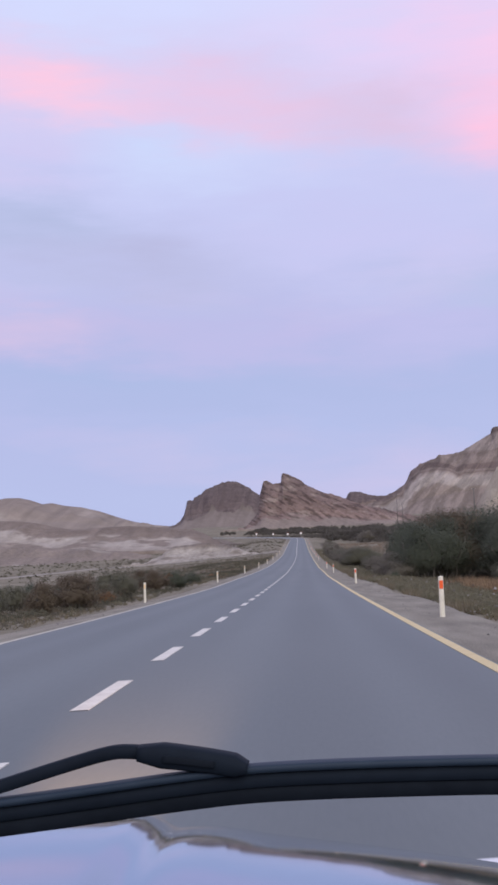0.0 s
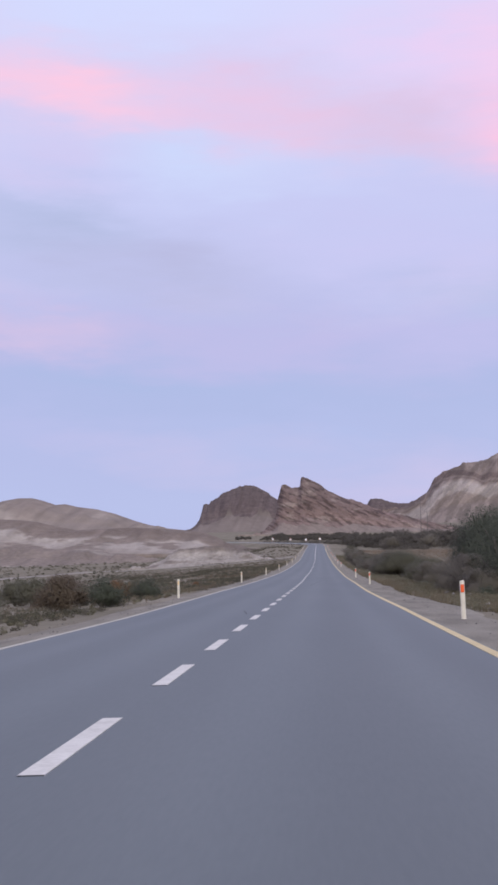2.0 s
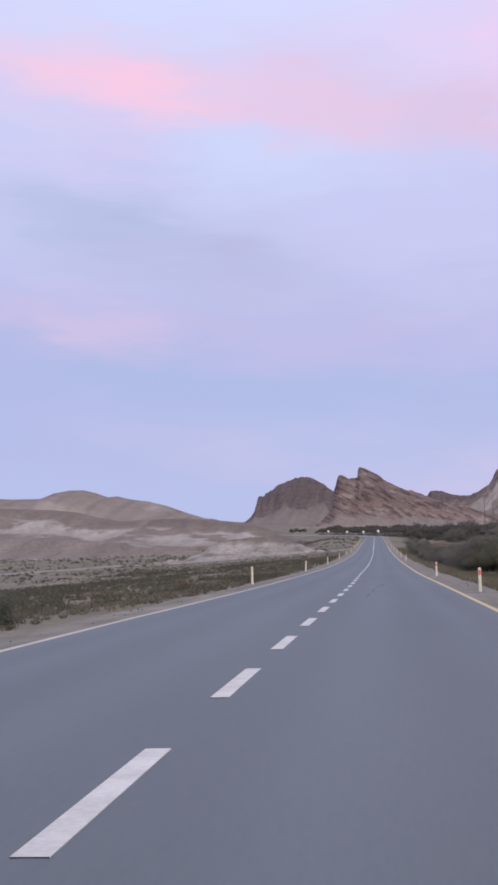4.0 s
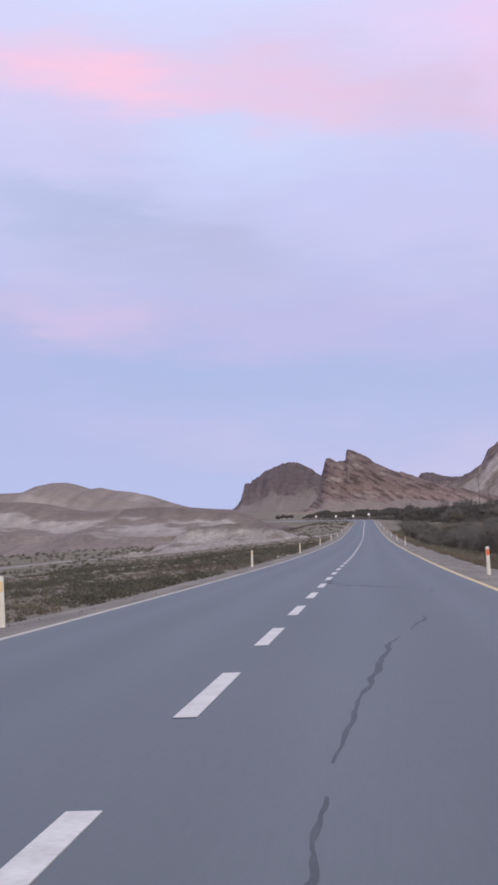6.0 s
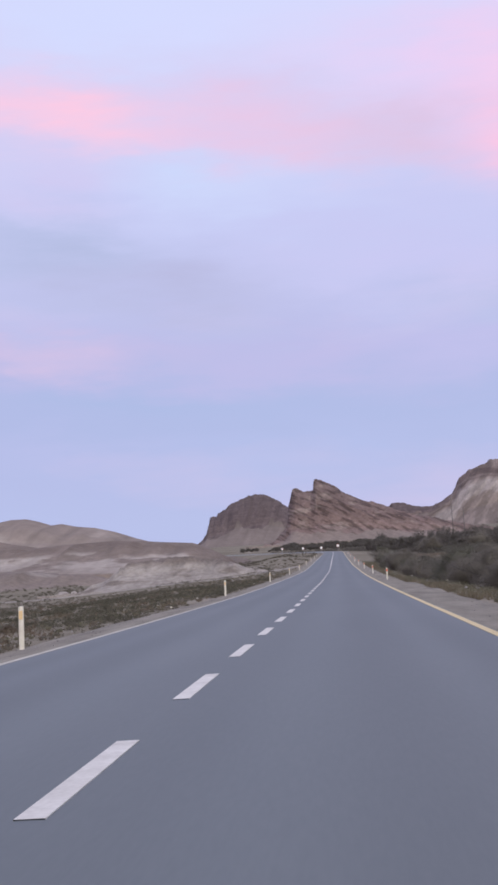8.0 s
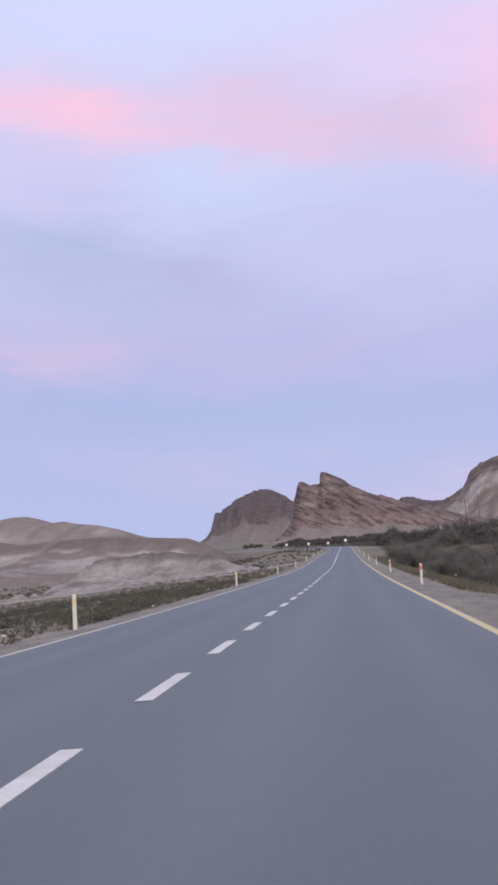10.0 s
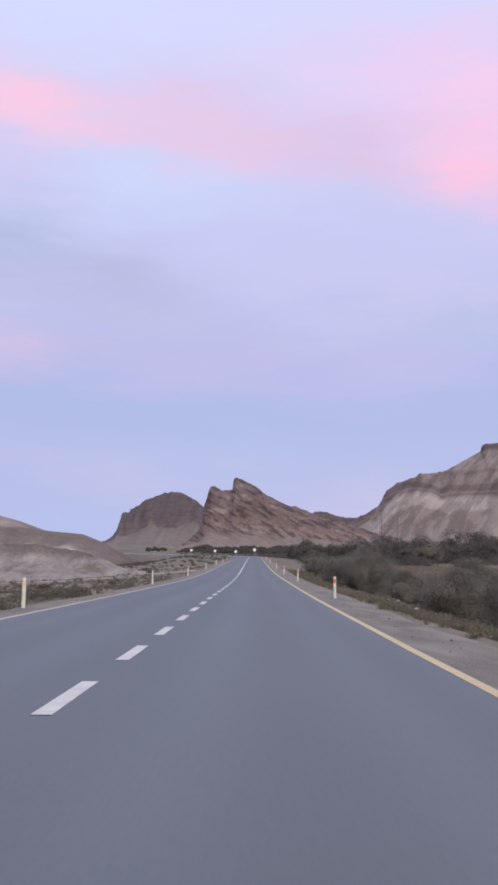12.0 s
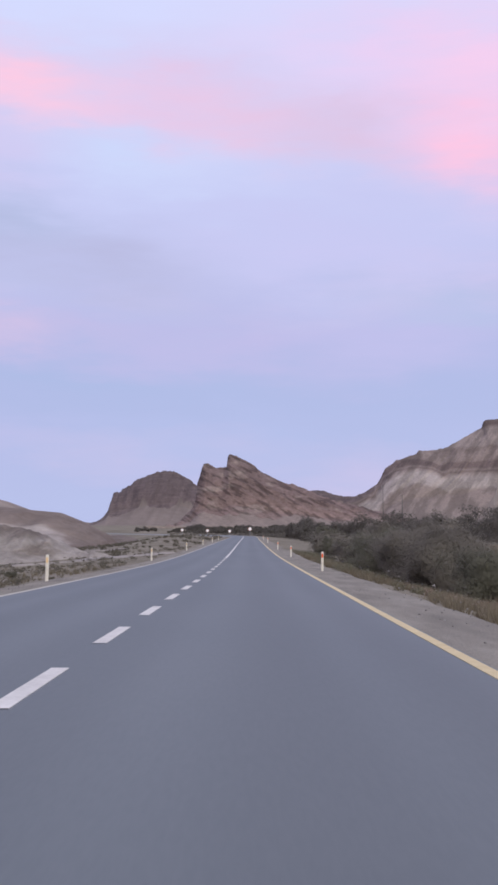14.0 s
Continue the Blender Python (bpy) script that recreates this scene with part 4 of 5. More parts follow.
GREY = [shrub_tree("tamarisk_bush", 20 + k, 4.0, 4.8 + 0.25 * k, 8, (LEAF_GREY, LEAF_OLIVE, LEAF_GREY)[k % 3], 0.043, 1250, "dense grey-brown tamarisk bush on the river flat", "bush", low=0.05) for k in range(4)]
GREY_FAR = [shrub_tree("tamarisk_bush", 30 + k, 4.0, 4.8 + 0.25 * k, 8, (LEAF_GREY, LEAF_GREY, LEAF_OLIVE)[k % 3], 0.12, 90, "distant dense grey-brown tamarisk bush", "bush", low=0.05) for k in range(4)]
GREEN = [shrub_tree("broadleaf_tree", 40 + k, 5.5, 5.2, 9, LEAF_GREEN, 0.060, 680, "dark green bushy tree beside the road", "tree", low=0.1) for k in range(2)]
BROWN = [shrub_tree("autumn_tree", 50, 5.0, 4.8, 8, LEAF_BROWN, 0.058, 660, "bushy tree with thinning brownish leaves", "tree", low=0.1)]
SMALL = [shrub_tree("roadside_bush", 60 + k, 1.5, 1.9, 7, mt, 0.034, 170, lb, "bush", low=0.05)
         for k, (mt, lb) in enumerate(((LEAF_GREEN, "low dark green roadside bush"), (LEAF_OLIVE, "low grey-green roadside bush"), (LEAF_BROWN, "low brown half-bare roadside bush"), (LEAF_ORANGE, "low rusty orange roadside bush")))]
placed = set()


def plant(proto, s, a, size, group, wide=1.0):
    p = road_at(s, a)
    z = float(ground_z(p[None, 0], p[None, 1])[0])
    m = pose(p[0], p[1], z - 0.05, 0, 0, random.uniform(0, 360)) @ Matrix.Diagonal((size * wide, size * wide, size, 1))
    if proto in placed:
        ob = copy_thing(proto, m)
        ob.matrix_basis = m
    else:
        placed.add(proto)
        proto.matrix_basis = m
        ob = proto
    ob["group"] = group
    return ob


rnd = random.Random(4)
# river flat on the right: loose groups of rounded bushes with gaps, taller away from the road
for s in np.arange(96, 560, 6.4):
    for a, da, size, ds in ((9.7, 0.5, 0.66, 0.88), (15.2, 1.4, 0.80, 0.42), (20.5, 2.4, 0.94, 0.55), (27, 5, 1.05, 0.42), (46, 7, 1.3, 0.42)):
        open_field = (225 < s < 345 and 16 < a < 42) or (345 <= s < 522 and 15 < a < 58)
        if s > 345 and a < 15:
            a, size, ds = a + 0.9, size * 1.1, ds * 0.95
        elif s > 252 and a < 25:
            # lower, separate bushes in front of the dry field
            size, ds = size * 0.85, (0.0 if a < 12 or s > 288 else ds * 0.5)
        elif s > 150 and a < 12:
            size = size * 1.2
        gap = vnoise(np.array([s / 13.0 + 2]), np.array([a / 9.0]), 2)[0] < (-0.27 if a < 12 else -0.2)
        if rnd.random() > ds or open_field or gap or (s > 430 and a < 13):
            continue
        kinds = GREY if a < 25 and s < 340 else GREY_FAR
        proto = kinds[rnd.randrange(4)] if rnd.random() < 0.93 else (GREEN[rnd.randrange(2)] if rnd.random() < 0.4 and s < 200 else BROWN[0])
        k = 0.7 if proto in GREEN + BROWN else 1.0
        far = 1 + 0.35 * max(0.0, min(1.0, (s - 330) / 120))
        plant(proto, s + rnd.uniform(-2.2, 2.2), a + rnd.uniform(-da, da), far * size * k * rnd.uniform(0.66, 1.22), "bushes on the river flat", rnd.uniform(1.1, 1.5))
for s, a, k, size in ((239, 8.8, 1, 0.58), (245, 9.3, 0, 0.70), (251, 8.7, 2, 0.62), (257, 9.6, 3, 0.74), (263.5, 8.6, 0, 0.60), (269, 9.4, 1, 0.68), (275, 8.5, 2, 0.64), (280, 9.8, 0, 0.70), (286, 11.0, 3, 0.55),
                      (297, 9.2, 2, 0.62), (316, 10.0, 1, 0.66), (321, 9.2, 0, 0.80), (327, 10.6, 2, 0.90), (332, 9.2, 3, 0.84), (337, 10.6, 0, 0.95), (342, 9.6, 1, 0.92)):
    plant(GREY[k], s, a, size, "bushes on the river flat", 1.15)
# tall dark group
for s, a, proto, size in ((97, 11.2, GREEN[1], 0.95), (103, 11.6, GREEN[0], 1.0), (101, 13.4, GREEN[1], 1.1), (106, 14.6, BROWN[0], 1.6), (109, 17.5, GREEN[0], 1.5), (103, 19.5, GREEN[1], 1.55), (113, 12.0, GREEN[0], 1.2), (99, 22.5, GREEN[0], 1.55),
                          (117, 14.6, GREEN[1], 1.3), (112, 22, GREEN[1], 1.55), (94, 25, GREEN[0], 1.5), (121, 17.5, GREY[1], 1.6), (123, 12.2, GREY[2], 1.05), (90, 17.5, GREEN[1], 1.05), (84, 16.5, SMALL[0], 1.6), (80, 15.2, SMALL[1], 1.3)):
    plant(proto, s, a, size, "tall trees by the road", 1.1)
# roadside bushes on the left
for s in np.arange(8, 118, 2.0):
    if rnd.random() < 0.62:
        plant(SMALL[rnd.choice((0, 0, 1, 1, 2))], s + rnd.uniform(-1, 1), -rnd.uniform(7.6, 16), rnd.uniform(0.8, 1.4), "bushes beside the road", rnd.uniform(0.9, 1.3))
for s, a, size in ((106, -10.0, 0.95), (60, -8.4, 0.6), (141, -9.0, 0.4)):
    plant(SMALL[3], s, a, size, "bushes beside the road", 1.1)
for s in np.arange(118, 330, 6.0):
    if rnd.random() < 0.6:
        plant(SMALL[rnd.choice((1, 1, 2))], s + rnd.uniform(-2, 2), -rnd.uniform(8, 30), rnd.uniform(0.22, 0.38), "low bushes on the plain", rnd.uniform(1.4, 2.0))
for s in np.arange(20, 320, 4.0):
    if rnd.random() < 0.5:
        plant(SMALL[rnd.choice((0, 1, 2))], s + rnd.uniform(-1, 1), rnd.uniform(8.2, 11.5), rnd.uniform(0.22, 0.5), "low bushes beside the shoulder", rnd.uniform(1.1, 1.6))


def scatter(n, s0, s1, a0, a1, seed, power=1.0):
    """World points on the ground, denser towards a0."""
    rng = np.random.RandomState(seed)
    s = rng.uniform(s0, s1, n)
    a = a0 + (a1 - a0) * rng.uniform(0, 1, n) ** power
    p = road_at(s, a)
    p[:, 2] = ground_z(p[:, 0], p[:, 1])
    return p, rng


def clump_field(name, label, category, n, s0, s1, a0, a1, seed, size, leaf, per, mat, power=1.0, keep=None):
    p, rng = scatter(n, s0, s1, a0, a1, seed, power)
    if keep is not None:
        p = p[keep(p)]
    r = size * rng.uniform(0.5, 1.5, len(p))
    c = p + np.stack([0 * r, 0 * r, r * 0.35], 1)
    v, f = leaf_quads(rng, c, r, per, leaf, 0.5)
    return tagged(new(name, mesh_of(name, v, f, mat, False)), label, category, kind="stuff")


field = lambda p: vnoise(p[:, 0] / 5, p[:, 1] / 9, 4)
clump_field("scrub", "low dark olive scrub over the plain", "scrub", 9500, -20, 300, -6.0, -44, 1, 0.36, 0.055, 52, SCRUB, 1.2, lambda p: (field(p) > 0.06) & ((p[:, 1] > 115) | (p[:, 0] < -7.3)))
clump_field("scrub", "small grey-olive tufts between the scrub", "scrub", 9000, -20, 320, -5.8, -44, 16, 0.17, 0.040, 26, DRY_SCRUB, 1.4, lambda p: (field(p) > -0.22) & ((p[:, 1] > 115) | (p[:, 0] < -6.7)))
clump_field("scrub", "brownish dry low scrub between the olive patches", "scrub", 2600, -20, 300, -6.2, -40, 15, 0.30, 0.045, 40, LEAF_BROWN, 1.2, lambda p: field(p) < -0.12)
clump_field("scrub", "sparse low scrub on dry ground", "scrub", 3600, 262, 440, -6.2, -60, 2, 0.26, 0.05, 40, DRY_SCRUB, 1.1, lambda p: vnoise(p[:, 0] / 9, p[:, 1] / 9, 3) > -0.05)
clump_field("scrub", "scattered dark shrubs beside the far bend", "scrub", 1700, 400, 680, -6, -75, 9, 0.50, 0.13, 34, DRY_SCRUB, 1.0, lambda p: vnoise(p[:, 0] / 14, p[:, 1] / 14, 3) > 0.0)
clump_field("scrub", "scattered low shrubs on the far plain", "scrub", 2200, 60, 480, -46, -190, 6, 0.5, 0.13, 30, SCRUB, 1.0, lambda p: vnoise(p[:, 0] / 20, p[:, 1] / 20, 3) > -0.1)
clump_field("scrub", "low scrub between shoulder and bushes", "scrub", 3800, 0, 400, 7.6, 22, 3, 0.28, 0.042, 60, SCRUB, 1.0, lambda p: (p[:, 1] < 205) | (vnoise(p[:, 0] / 2.5, p[:, 1] / 5, 3) > 0.12))
clump_field("far_woods", "dark band of distant bushes and trees", "woods", 1500, 445, 830, 22, 170, 4, 2.6, 0.26, 150, LEAF_FAR, 0.9, lambda p: (vnoise(p[:, 0] / 22, p[:, 1] / 30, 2) > -0.3) & ((p[:, 1] > 525) | (p[:, 0] > 70)))
clump_field("far_woods", "dark band of distant bushes and trees", "woods", 420, 120, 330, 58, 120, 5, 2.6, 0.22, 170, LEAF_GREY, 1.0)

clump_field("verge_scrub", "rounded pale olive tufts along the shoulder", "scrub", 2300, 10, 400, 5.9, 9.0, 7, 0.31, 0.040, 100, PALE_SCRUB, 1.0, lambda p: vnoise(p[:, 0] / 3, p[:, 1] / 7, 3) > -0.15)
clump_field("verge_scrub", "large rounded pale olive tufts before the bushes", "scrub", 420, 215, 350, 6.9, 9.6, 19, 0.40, 0.045, 130, PALE_SCRUB, 1.2, lambda p: vnoise(p[:, 0] / 3, p[:, 1] / 6, 3) > -0.05)
clump_field("verge_scrub", "rounded pale olive tufts along the left verge", "scrub", 420, 0, 300, -6.6, -10, 8, 0.17, 0.04, 60, PALE_SCRUB, 1.0)


def wood_belt(n, x0, x1, y0, y1, seed, big=1.0, rise=0.7):
    """A belt of trees at the mountains' foot: clumps standing two or three over one another."""
    rng = np.random.RandomState(seed)
    x, y = rng.uniform(x0, x1, n), rng.uniform(y0, y1, n)
    tall = np.clip(0.75 + 0.9 * vnoise(x / 9 + seed, y / 60, 3), 0.4, 1.7)
    r = big * tall * rng.uniform(0.7, 1.6, n)
    z = ground_z(x, y) + r * 0.4 + tall * rng.uniform(0, rise, n)
    v, f = leaf_quads(rng, np.stack([x, y, z], 1), r, 170, 0.30)
    return tagged(new("far_woods", mesh_of("far_woods", v, f, LEAF_FAR, False)), "belt of dark trees at the mountain's foot", "woods", kind="stuff")


wood_belt(950, -38, 62, 880, 985, 31, 1.2, 1.0)
wood_belt(26, -56, -46, 885, 930, 35)
wood_belt(900, 20, 260, 800, 960, 32)
wood_belt(1100, 36, 200, 560, 700, 33, 1.9, 6.5)
wood_belt(420, 14, 64, 590, 720, 34, 1.6, 4.2)


def tuft_field(name, label, n, s0, s1, a0, a1, seed, height, mat, power=1.0, keep=None, blades=12):
    """Grass tufts of thin bent blades."""
    p, rng = scatter(n, s0, s1, a0, a1, seed, power)
    if keep is not None:
        p = p[keep(p)]
    c = np.repeat(p, blades, 0)
    m = len(c)
    az, h = rng.uniform(0, 2 * math.pi, m), height * rng.uniform(0.5, 1.3, m)
    out = np.stack([np.cos(az), np.sin(az), 0 * az], 1)
    root = c + out * rng.uniform(0, 0.10, m)[:, None]
    sidev = np.stack([-np.sin(az), np.cos(az), 0 * az], 1) * (height * 0.05)
    tip = root + out * (h * rng.uniform(0.2, 0.7, m))[:, None] + np.stack([0 * h, 0 * h, h], 1)
    v = np.stack([root - sidev, root + sidev, tip], 1).reshape(-1, 3)
    return tagged(new(name, mesh_of(name, v, np.arange(len(v)).reshape(-1, 3), mat, False)), label, "grass", kind="stuff")


thin = lambda p: vnoise(p[:, 0] / 4 + 5, p[:, 1] / 4, 3) > 0.0
tuft_field("dry_grass", "dry yellowish grass tufts beside the shoulder", 12000, -10, 380, 5.7, 13, 11, 0.26, DRY_GRASS, 1.5, thin)
tuft_field("dry_grass", "dry grass tufts on the left verge", 6000, -10, 360, -6.4, -22, 12, 0.20, DRY_GRASS, 1.4, thin)
tuft_field("straw_field", "patch of orange-brown dry straw", 7500, 22, 82, 9.0, 34, 13, 0.5, STRAW, 1.0, lambda p: ((p[:, 0] - 21) / 12.5) ** 2 + ((p[:, 1] - 52) / 29) ** 2 < 0.85 + 0.9 * vnoise(p[:, 0] / 8 + 3, p[:, 1] / 12, 3))
tuft_field("straw_field", "pale tan dry field between the bushes", 11000, 262, 525, 16, 58, 14, 0.4, TAN_GRASS, 1.0, lambda p: vnoise(p[:, 0] / 9 + 1, p[:, 1] / 14, 3) > -0.2)

tuft_field("dry_grass", "tan dry grass between shoulder and bushes", 9000, 215, 360, 6.6, 17, 18, 0.26, TAN_GRASS, 1.2, lambda p: vnoise(p[:, 0] / 3 + 2, p[:, 1] / 6, 3) > -0.1)


def stones(name, label, n, s0, s1, a0, a1, seed, size):
    p, rng = scatter(n, s0, s1, a0, a1, seed, 1.0)
    on = road_at(*nearest(p[:, 0], p[:, 1]), -0.04)[:, 2]
    p[:, 2] = np.maximum(p[:, 2], on) + 0.01
    octa = np.array([[1, 0, 0], [0, 1, 0], [-1, 0, 0], [0, -1, 0], [0, 0, 0.8], [0, 0, -0.5]], float)
    face = np.array([[0, 1, 4], [1, 2, 4], [2, 3, 4], [3, 0, 4], [1, 0, 5], [2, 1, 5], [3, 2, 5], [0, 3, 5]])
    r = size * rng.uniform(0.4, 1.0, n) ** 2 * 1.6
    v = (octa[None] * rng.uniform(0.6, 1.3, (n, 6, 1)) * r[:, None, None] + p[:, None]).reshape(-1, 3)
    f = (face[None] + 6 * np.arange(n)[:, None, None]).reshape(-1, 3)
    return tagged(new(name, mesh_of(name, v, f, STONE, False)), label, "stones", kind="stuff")


stones("loose_stones", "small loose stones on the gravel shoulder", 2200, -10, 340, 4.2, 7.0, 21, 0.017)
stones("loose_stones", "small loose stones on the gravel shoulder", 2200, -10, 340, -6.4, -4.2, 22, 0.017)
stones("rubble", "low heap of dark rubble beside the shoulder", 90, 18.5, 26, 6.3, 9.2, 25, 0.11)
stones("loose_stones", "rubble stones scattered on the verge", 110, -10, 340, 6.2, 9.0, 23, 0.06)

def litter(s, a, size, seed):
    """A crumpled piece of white plastic."""
    bm = bmesh.new()
    bmesh.ops.create_icosphere(bm, subdivisions=2, radius=size)
    rng = random.Random(seed)
    for v in bm.verts:
        v.co *= rng.uniform(0.6, 1.15)
        v.co.z *= 0.5
    p = road_at(s, a)
    z = max(float(ground_z(p[None, 0], p[None, 1])[0]), p[2] - 0.06)
    ob = part("litter", bm, POST_WHITE)
    ob.matrix_world = pose(p[0], p[1], z + size * 0.4, 0, 0, seed * 40)
    return tagged(ob, "small crumpled piece of white plastic on the verge", "litter", "litter on the verge")


for q, (s, a, size) in enumerate(((206.5, -5.6, 0.06), (222.0, -6.3, 0.07), (238.5, -5.4, 0.05), (262.0, -6.0, 0.06), (258.0, 7.1, 0.06), (228.0, 7.4, 0.06))):
    litter(s, a, size, q + 1)

# ---------------------------------------------------------------- the car's bonnet and wiper at the start of the road
CX, CY, CZ = 1.50, -4.815, 0.012


def sheet(name, rows, mat, parent, label="", thick=0.0):
    """A smooth panel through rows of points, closed by a lower copy where it has thickness."""
    nu, nv = len(rows), len(rows[0])
    v = np.array(rows, float).reshape(-1, 3)
    f = grid_faces(nu, nv).tolist()
    if thick:
        w = v - np.array([0, 0, thick])
        o = len(v)
        f += [[i + o for i in q[::-1]] for q in f]
        rim = [i for i in range(nv)] + [k * nv + nv - 1 for k in range(1, nu)] + [(nu - 1) * nv + i for i in range(nv - 2, -1, -1)] + [k * nv for k in range(nu - 2, 0, -1)]
        f += [[rim[k], rim[(k + 1) % len(rim)], rim[(k + 1) % len(rim)] + o, rim[k] + o] for k in range(len(rim))]
        v = np.concatenate([v, w])
    ob = child(new(name, mesh_of(name, v, f, mat)), parent)
    if label:
        ob["label"] = label
    return ob


def bar(name, path, half_w, half_h, mat, parent, label=""):
    """A rounded bar swept along points (x, y, z); half_w along y, half_h upright."""
    path = np.array(path, float)
    t = np.linspace(0, len(path) - 1, 8 * (len(path) - 1) + 1)
    c = np.stack([np.interp(t, np.arange(len(path)), path[:, k]) for k in range(3)], 1)
    k = np.ones(7) / 7
    c = np.stack([np.convolve(np.pad(c[:, j], 3, mode="reflect", reflect_type="odd"), k, "valid") for j in range(3)], 1)
    d = np.gradient(c, axis=0)
    d /= np.linalg.norm(d, axis=1)[:, None]
    side = np.array([0, 1.0, 0])
    upv = np.cross(side, d)
    upv *= np.sign(upv[:, 2:3] + 1e-9)
    q = np.linspace(0, 2 * math.pi, 12, endpoint=False)
    cq, sq = np.sign(np.cos(q)) * np.abs(np.cos(q)) ** 0.35, np.sign(np.sin(q)) * np.abs(np.sin(q)) ** 0.35
    hw, hh = np.broadcast_to(half_w, len(c)), np.broadcast_to(half_h, len(c))
    v = (c[:, None] + cq[None, :, None] * side * hw[:, None, None] + sq[None, :, None] * upv[:, None] * hh[:, None, None]).reshape(-1, 3)
    f = []
    for i in range(len(c) - 1):
        for j in range(12):
            f.append([i * 12 + j, i * 12 + (j + 1) % 12, (i + 1) * 12 + (j + 1) % 12, (i + 1) * 12 + j])
    f += [list(range(11, -1, -1)), [(len(c) - 1) * 12 + j for j in range(12)]]
    ob = child(new(name, mesh_of(name, v, f, mat)), parent)
    if label:
        ob["label"] = label
    return ob


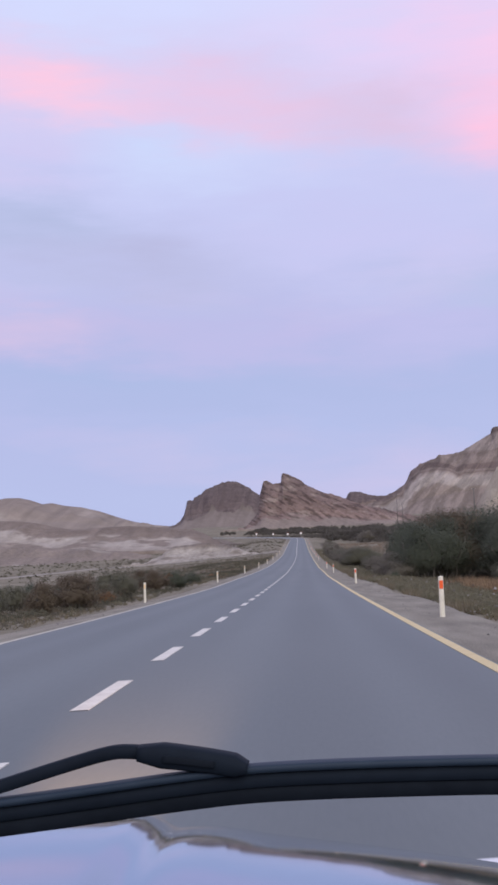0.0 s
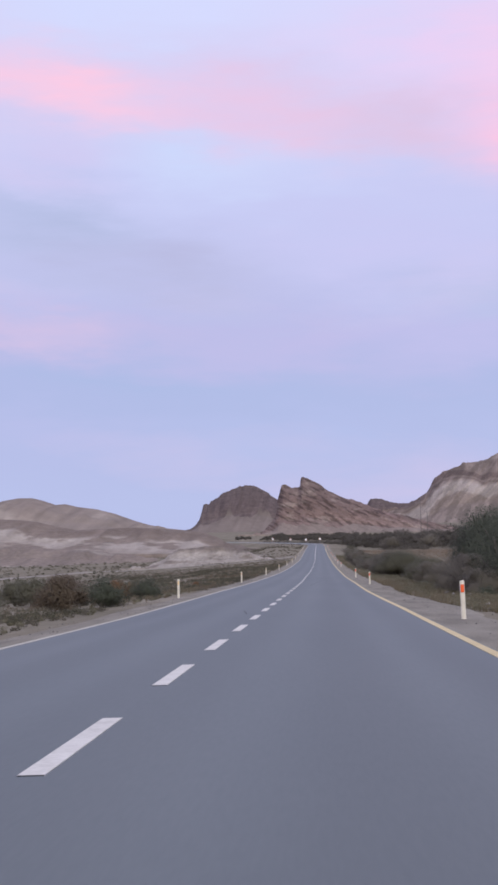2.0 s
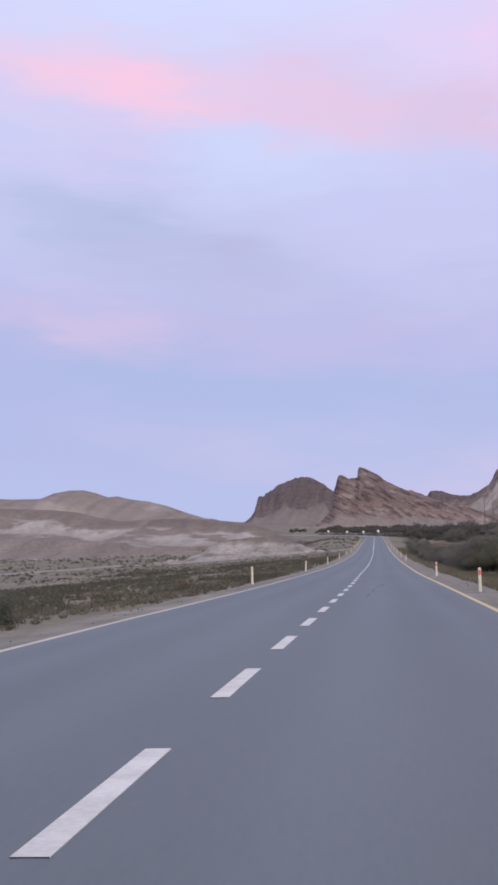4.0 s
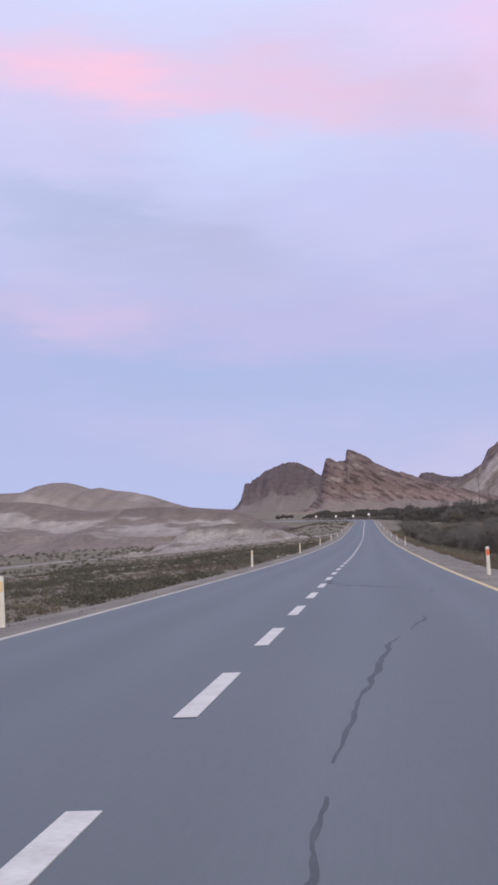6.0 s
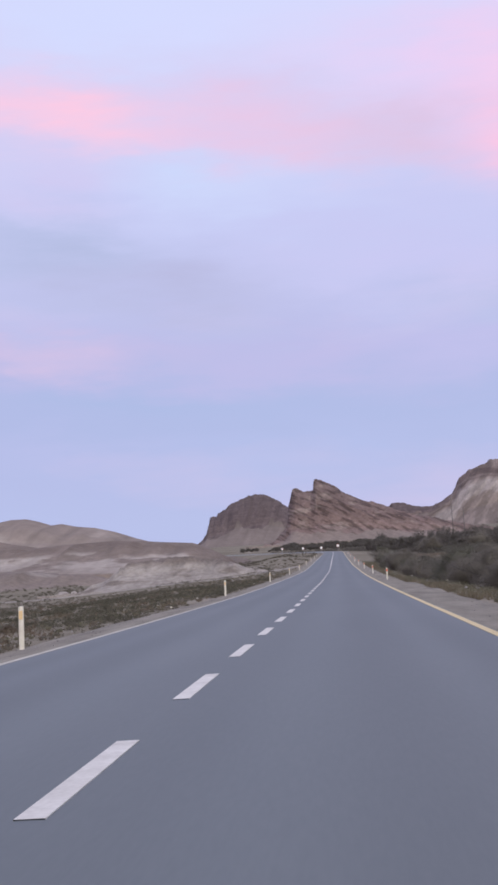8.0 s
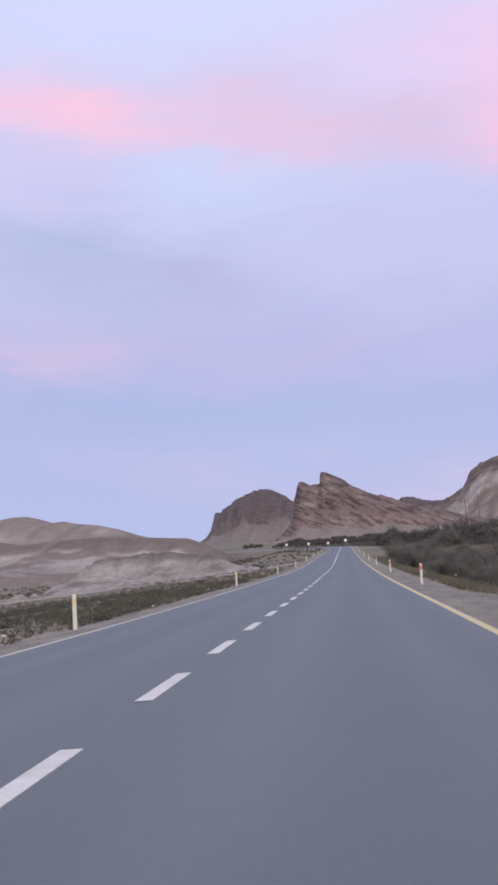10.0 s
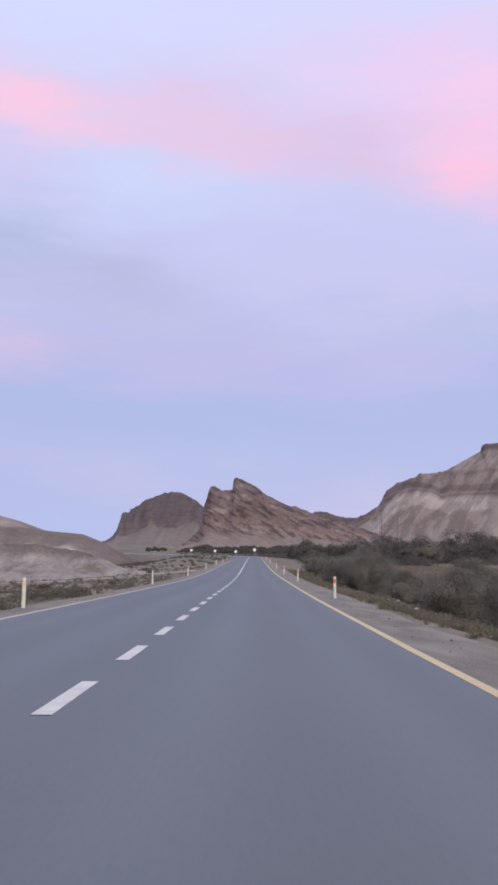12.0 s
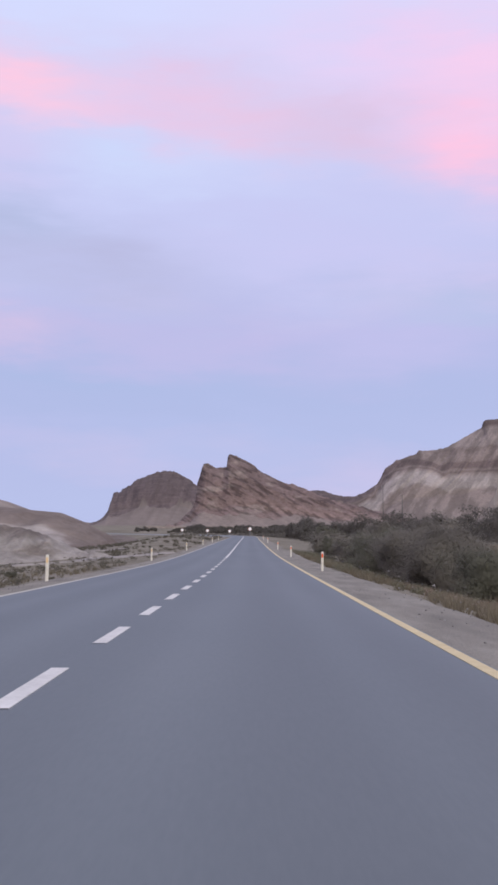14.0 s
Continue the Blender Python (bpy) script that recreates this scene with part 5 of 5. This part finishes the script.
def car_front():
    car = tagged(new("car"), "silver-blue car front with a black wiper above its bonnet", "car")
    drop = lambda x: 0.130 * (x - CX) ** 2 + 0.25 * max(0.0, abs(x - CX) - 0.62) ** 2
    xs = np.linspace(CX - 0.78, CX + 0.78, 121)
    # bonnet: almost level near the windscreen, falling towards the nose, with a shallow fold along the middle
    ys = np.linspace(0.86, 1.50, 17)
    def rise(y, x):
        u, t = (y - 0.86) / 0.64, min(1.0, max(0.0, (x - 1.63) / 0.05))
        t = t * t * (3 - 2 * t)
        return 0.830 - 0.004 * (y - 0.86) - (1 - t) * 0.043 * u ** 3.5 - t * (0.058 * u ** 2.6 + 0.06 * max(0.0, x - 1.70) * u ** 1.3)

    fold = lambda x: -0.004 * math.exp(-((x - 1.664) / 0.012) ** 2) + 0.004 * math.exp(-((x - 1.72) / 0.05) ** 2)
    sheet("bonnet", [[(x, CY + y, rise(y, x) - drop(x) + fold(x)) for x in xs] for y in ys][::-1], CAR_PAINT, car, "glossy silver-blue bonnet", 0.012)
    # nose below the bonnet
    nose = []
    for y, z in ((1.505, 0.766), (1.56, 0.73), (1.60, 0.66), (1.62, 0.55), (1.62, 0.42), (1.58, 0.28), (1.50, 0.22)):
        nose.append([(x, CY + y - 0.22 * ((x - CX) / 0.78) ** 2, z - (drop(x) if z > 0.6 else 0.0)) for x in xs])
    sheet("nose", nose[::-1], CAR_PAINT, car, "painted nose and bumper", 0.01)
    for side in (-1, 1):
        wing = []
        for y in np.linspace(0.70, 1.30, 9):
            x0 = CX + side * 0.785
            wing.append([(x0 + side * 0.02 * math.sin(k * math.pi), CY + y, 0.72 - k * 0.22 + 0.02 * (1.3 - y)) for k in np.linspace(0, 1, 6)])
        sheet("wing", wing if side > 0 else wing[::-1], CAR_PAINT, car, "", 0.008)
        bm = bmesh.new()
        wm = Matrix.Translation((CX + side * 0.70, CY + 1.0, CZ + 0.29)) @ Matrix.Rotation(radians(90), 4, "Y")
        bmesh.ops.create_cone(bm, cap_ends=True, segments=32, radius1=0.29, radius2=0.29, depth=0.18, matrix=wm)
        bmesh.ops.bevel(bm, geom=[e for e in bm.edges if len(e.link_faces) == 2 and any(len(q.verts) > 4 for q in e.link_faces)], offset=0.03, segments=3, affect="EDGES")
        wheel = part("wheel", bm, RUBBER, car, "black tyre", True)
        bm = bmesh.new()
        bmesh.ops.create_cone(bm, cap_ends=True, segments=24, radius1=0.19, radius2=0.17, depth=0.19, matrix=wm)
        part("rim", bm, STEEL, wheel)
    # headlamps in the nose; the dipped one on the driver's side is aimed short
    for side in (-1, 1):
        bm = bmesh.new()
        hm = Matrix.Translation((CX + side * 0.54, CY + 1.555, 0.63)) @ Matrix.Diagonal((1.35, 0.75, 0.8, 1))
        bmesh.ops.create_uvsphere(bm, u_segments=20, v_segments=12, radius=0.10, matrix=hm)
        part("headlamp", bm, LAMP_LENS, car, "clear oval headlamp", True)
    beam = new("headlamp_beam", bpy.data.lights.new("headlamp_beam", "SPOT"))
    beam.data.energy, beam.data.color = 11000, (1.0, 0.55, 0.24)
    beam.data.spot_size, beam.data.spot_blend, beam.data.shadow_soft_size = radians(13), 1.0, 0.04
    beam.matrix_world = look((CX - 0.54, CY + 1.69, 0.63), (CX - 0.78, CY + 7.4, 0.0))
    # scuttle under the wiper
    sheet("scuttle", [[(x, CY + y, 0.835 - drop(x) - 0.02 + 0.1 * (0.86 - y)) for x in xs] for y in (0.855, 0.80, 0.74, 0.68)], BLACK_METAL, car, "black plastic scuttle panel", 0.01)
    wy = CY + 0.80
    wiper = bar("wiper", [(1.20, wy, 0.868), (1.45, wy, 0.888), (1.623, wy, 0.9345), (1.662, wy, 0.9455), (1.695, wy, 0.9540), (1.712, wy, 0.9535), (1.722, wy, 0.950), (1.74, wy, 0.9485)],
                0.006, 0.0042, BLACK_METAL, car, "black wiper arm")
    clip = [(1.712, wy - 0.002, 0.9530), (1.742, wy - 0.002, 0.9490), (1.764, wy - 0.002, 0.9455), (1.780, wy - 0.002, 0.9415)]
    bar("adapter", clip, 0.010, np.interp(np.arange(25), [0, 4, 15, 20, 24], [0.0045, 0.0075, 0.0068, 0.0068, 0.0035]), BLACK_METAL, wiper, "blade clip")
    # Slot not cut in: a dark strip carries its shade as colour.
    bar("slot", [(1.728, wy - 0.0125, 0.9500), (1.745, wy - 0.0125, 0.9478), (1.760, wy - 0.0125, 0.9455)], 0.001, 0.0022, RUBBER, wiper, "dark strip drawn as a shaded slot on the clip")
    low = [(1.40, 0.893), (1.50, 0.9075), (1.623, 0.9195), (1.677, 0.925), (1.73, 0.931), (1.78, 0.9355), (1.84, 0.9365), (1.935, 0.936), (2.10, 0.932), (2.25, 0.925)]
    bar("blade_spine", [(x, wy, z + 0.0055) for x, z in low], 0.008, 0.0026, SPINE, wiper, "dark navy curved spine")
    bar("blade_body", [(x, wy + 0.001, z - 0.0015) for x, z in low], 0.006, 0.0048, BLACK_METAL, wiper, "black blade body")
    bar("rubber_strip", [(x, wy + 0.002, z - 0.0095) for x, z in low], 0.005, 0.0062, RUBBER, wiper, "black rubber strip")
    return car


car_front()
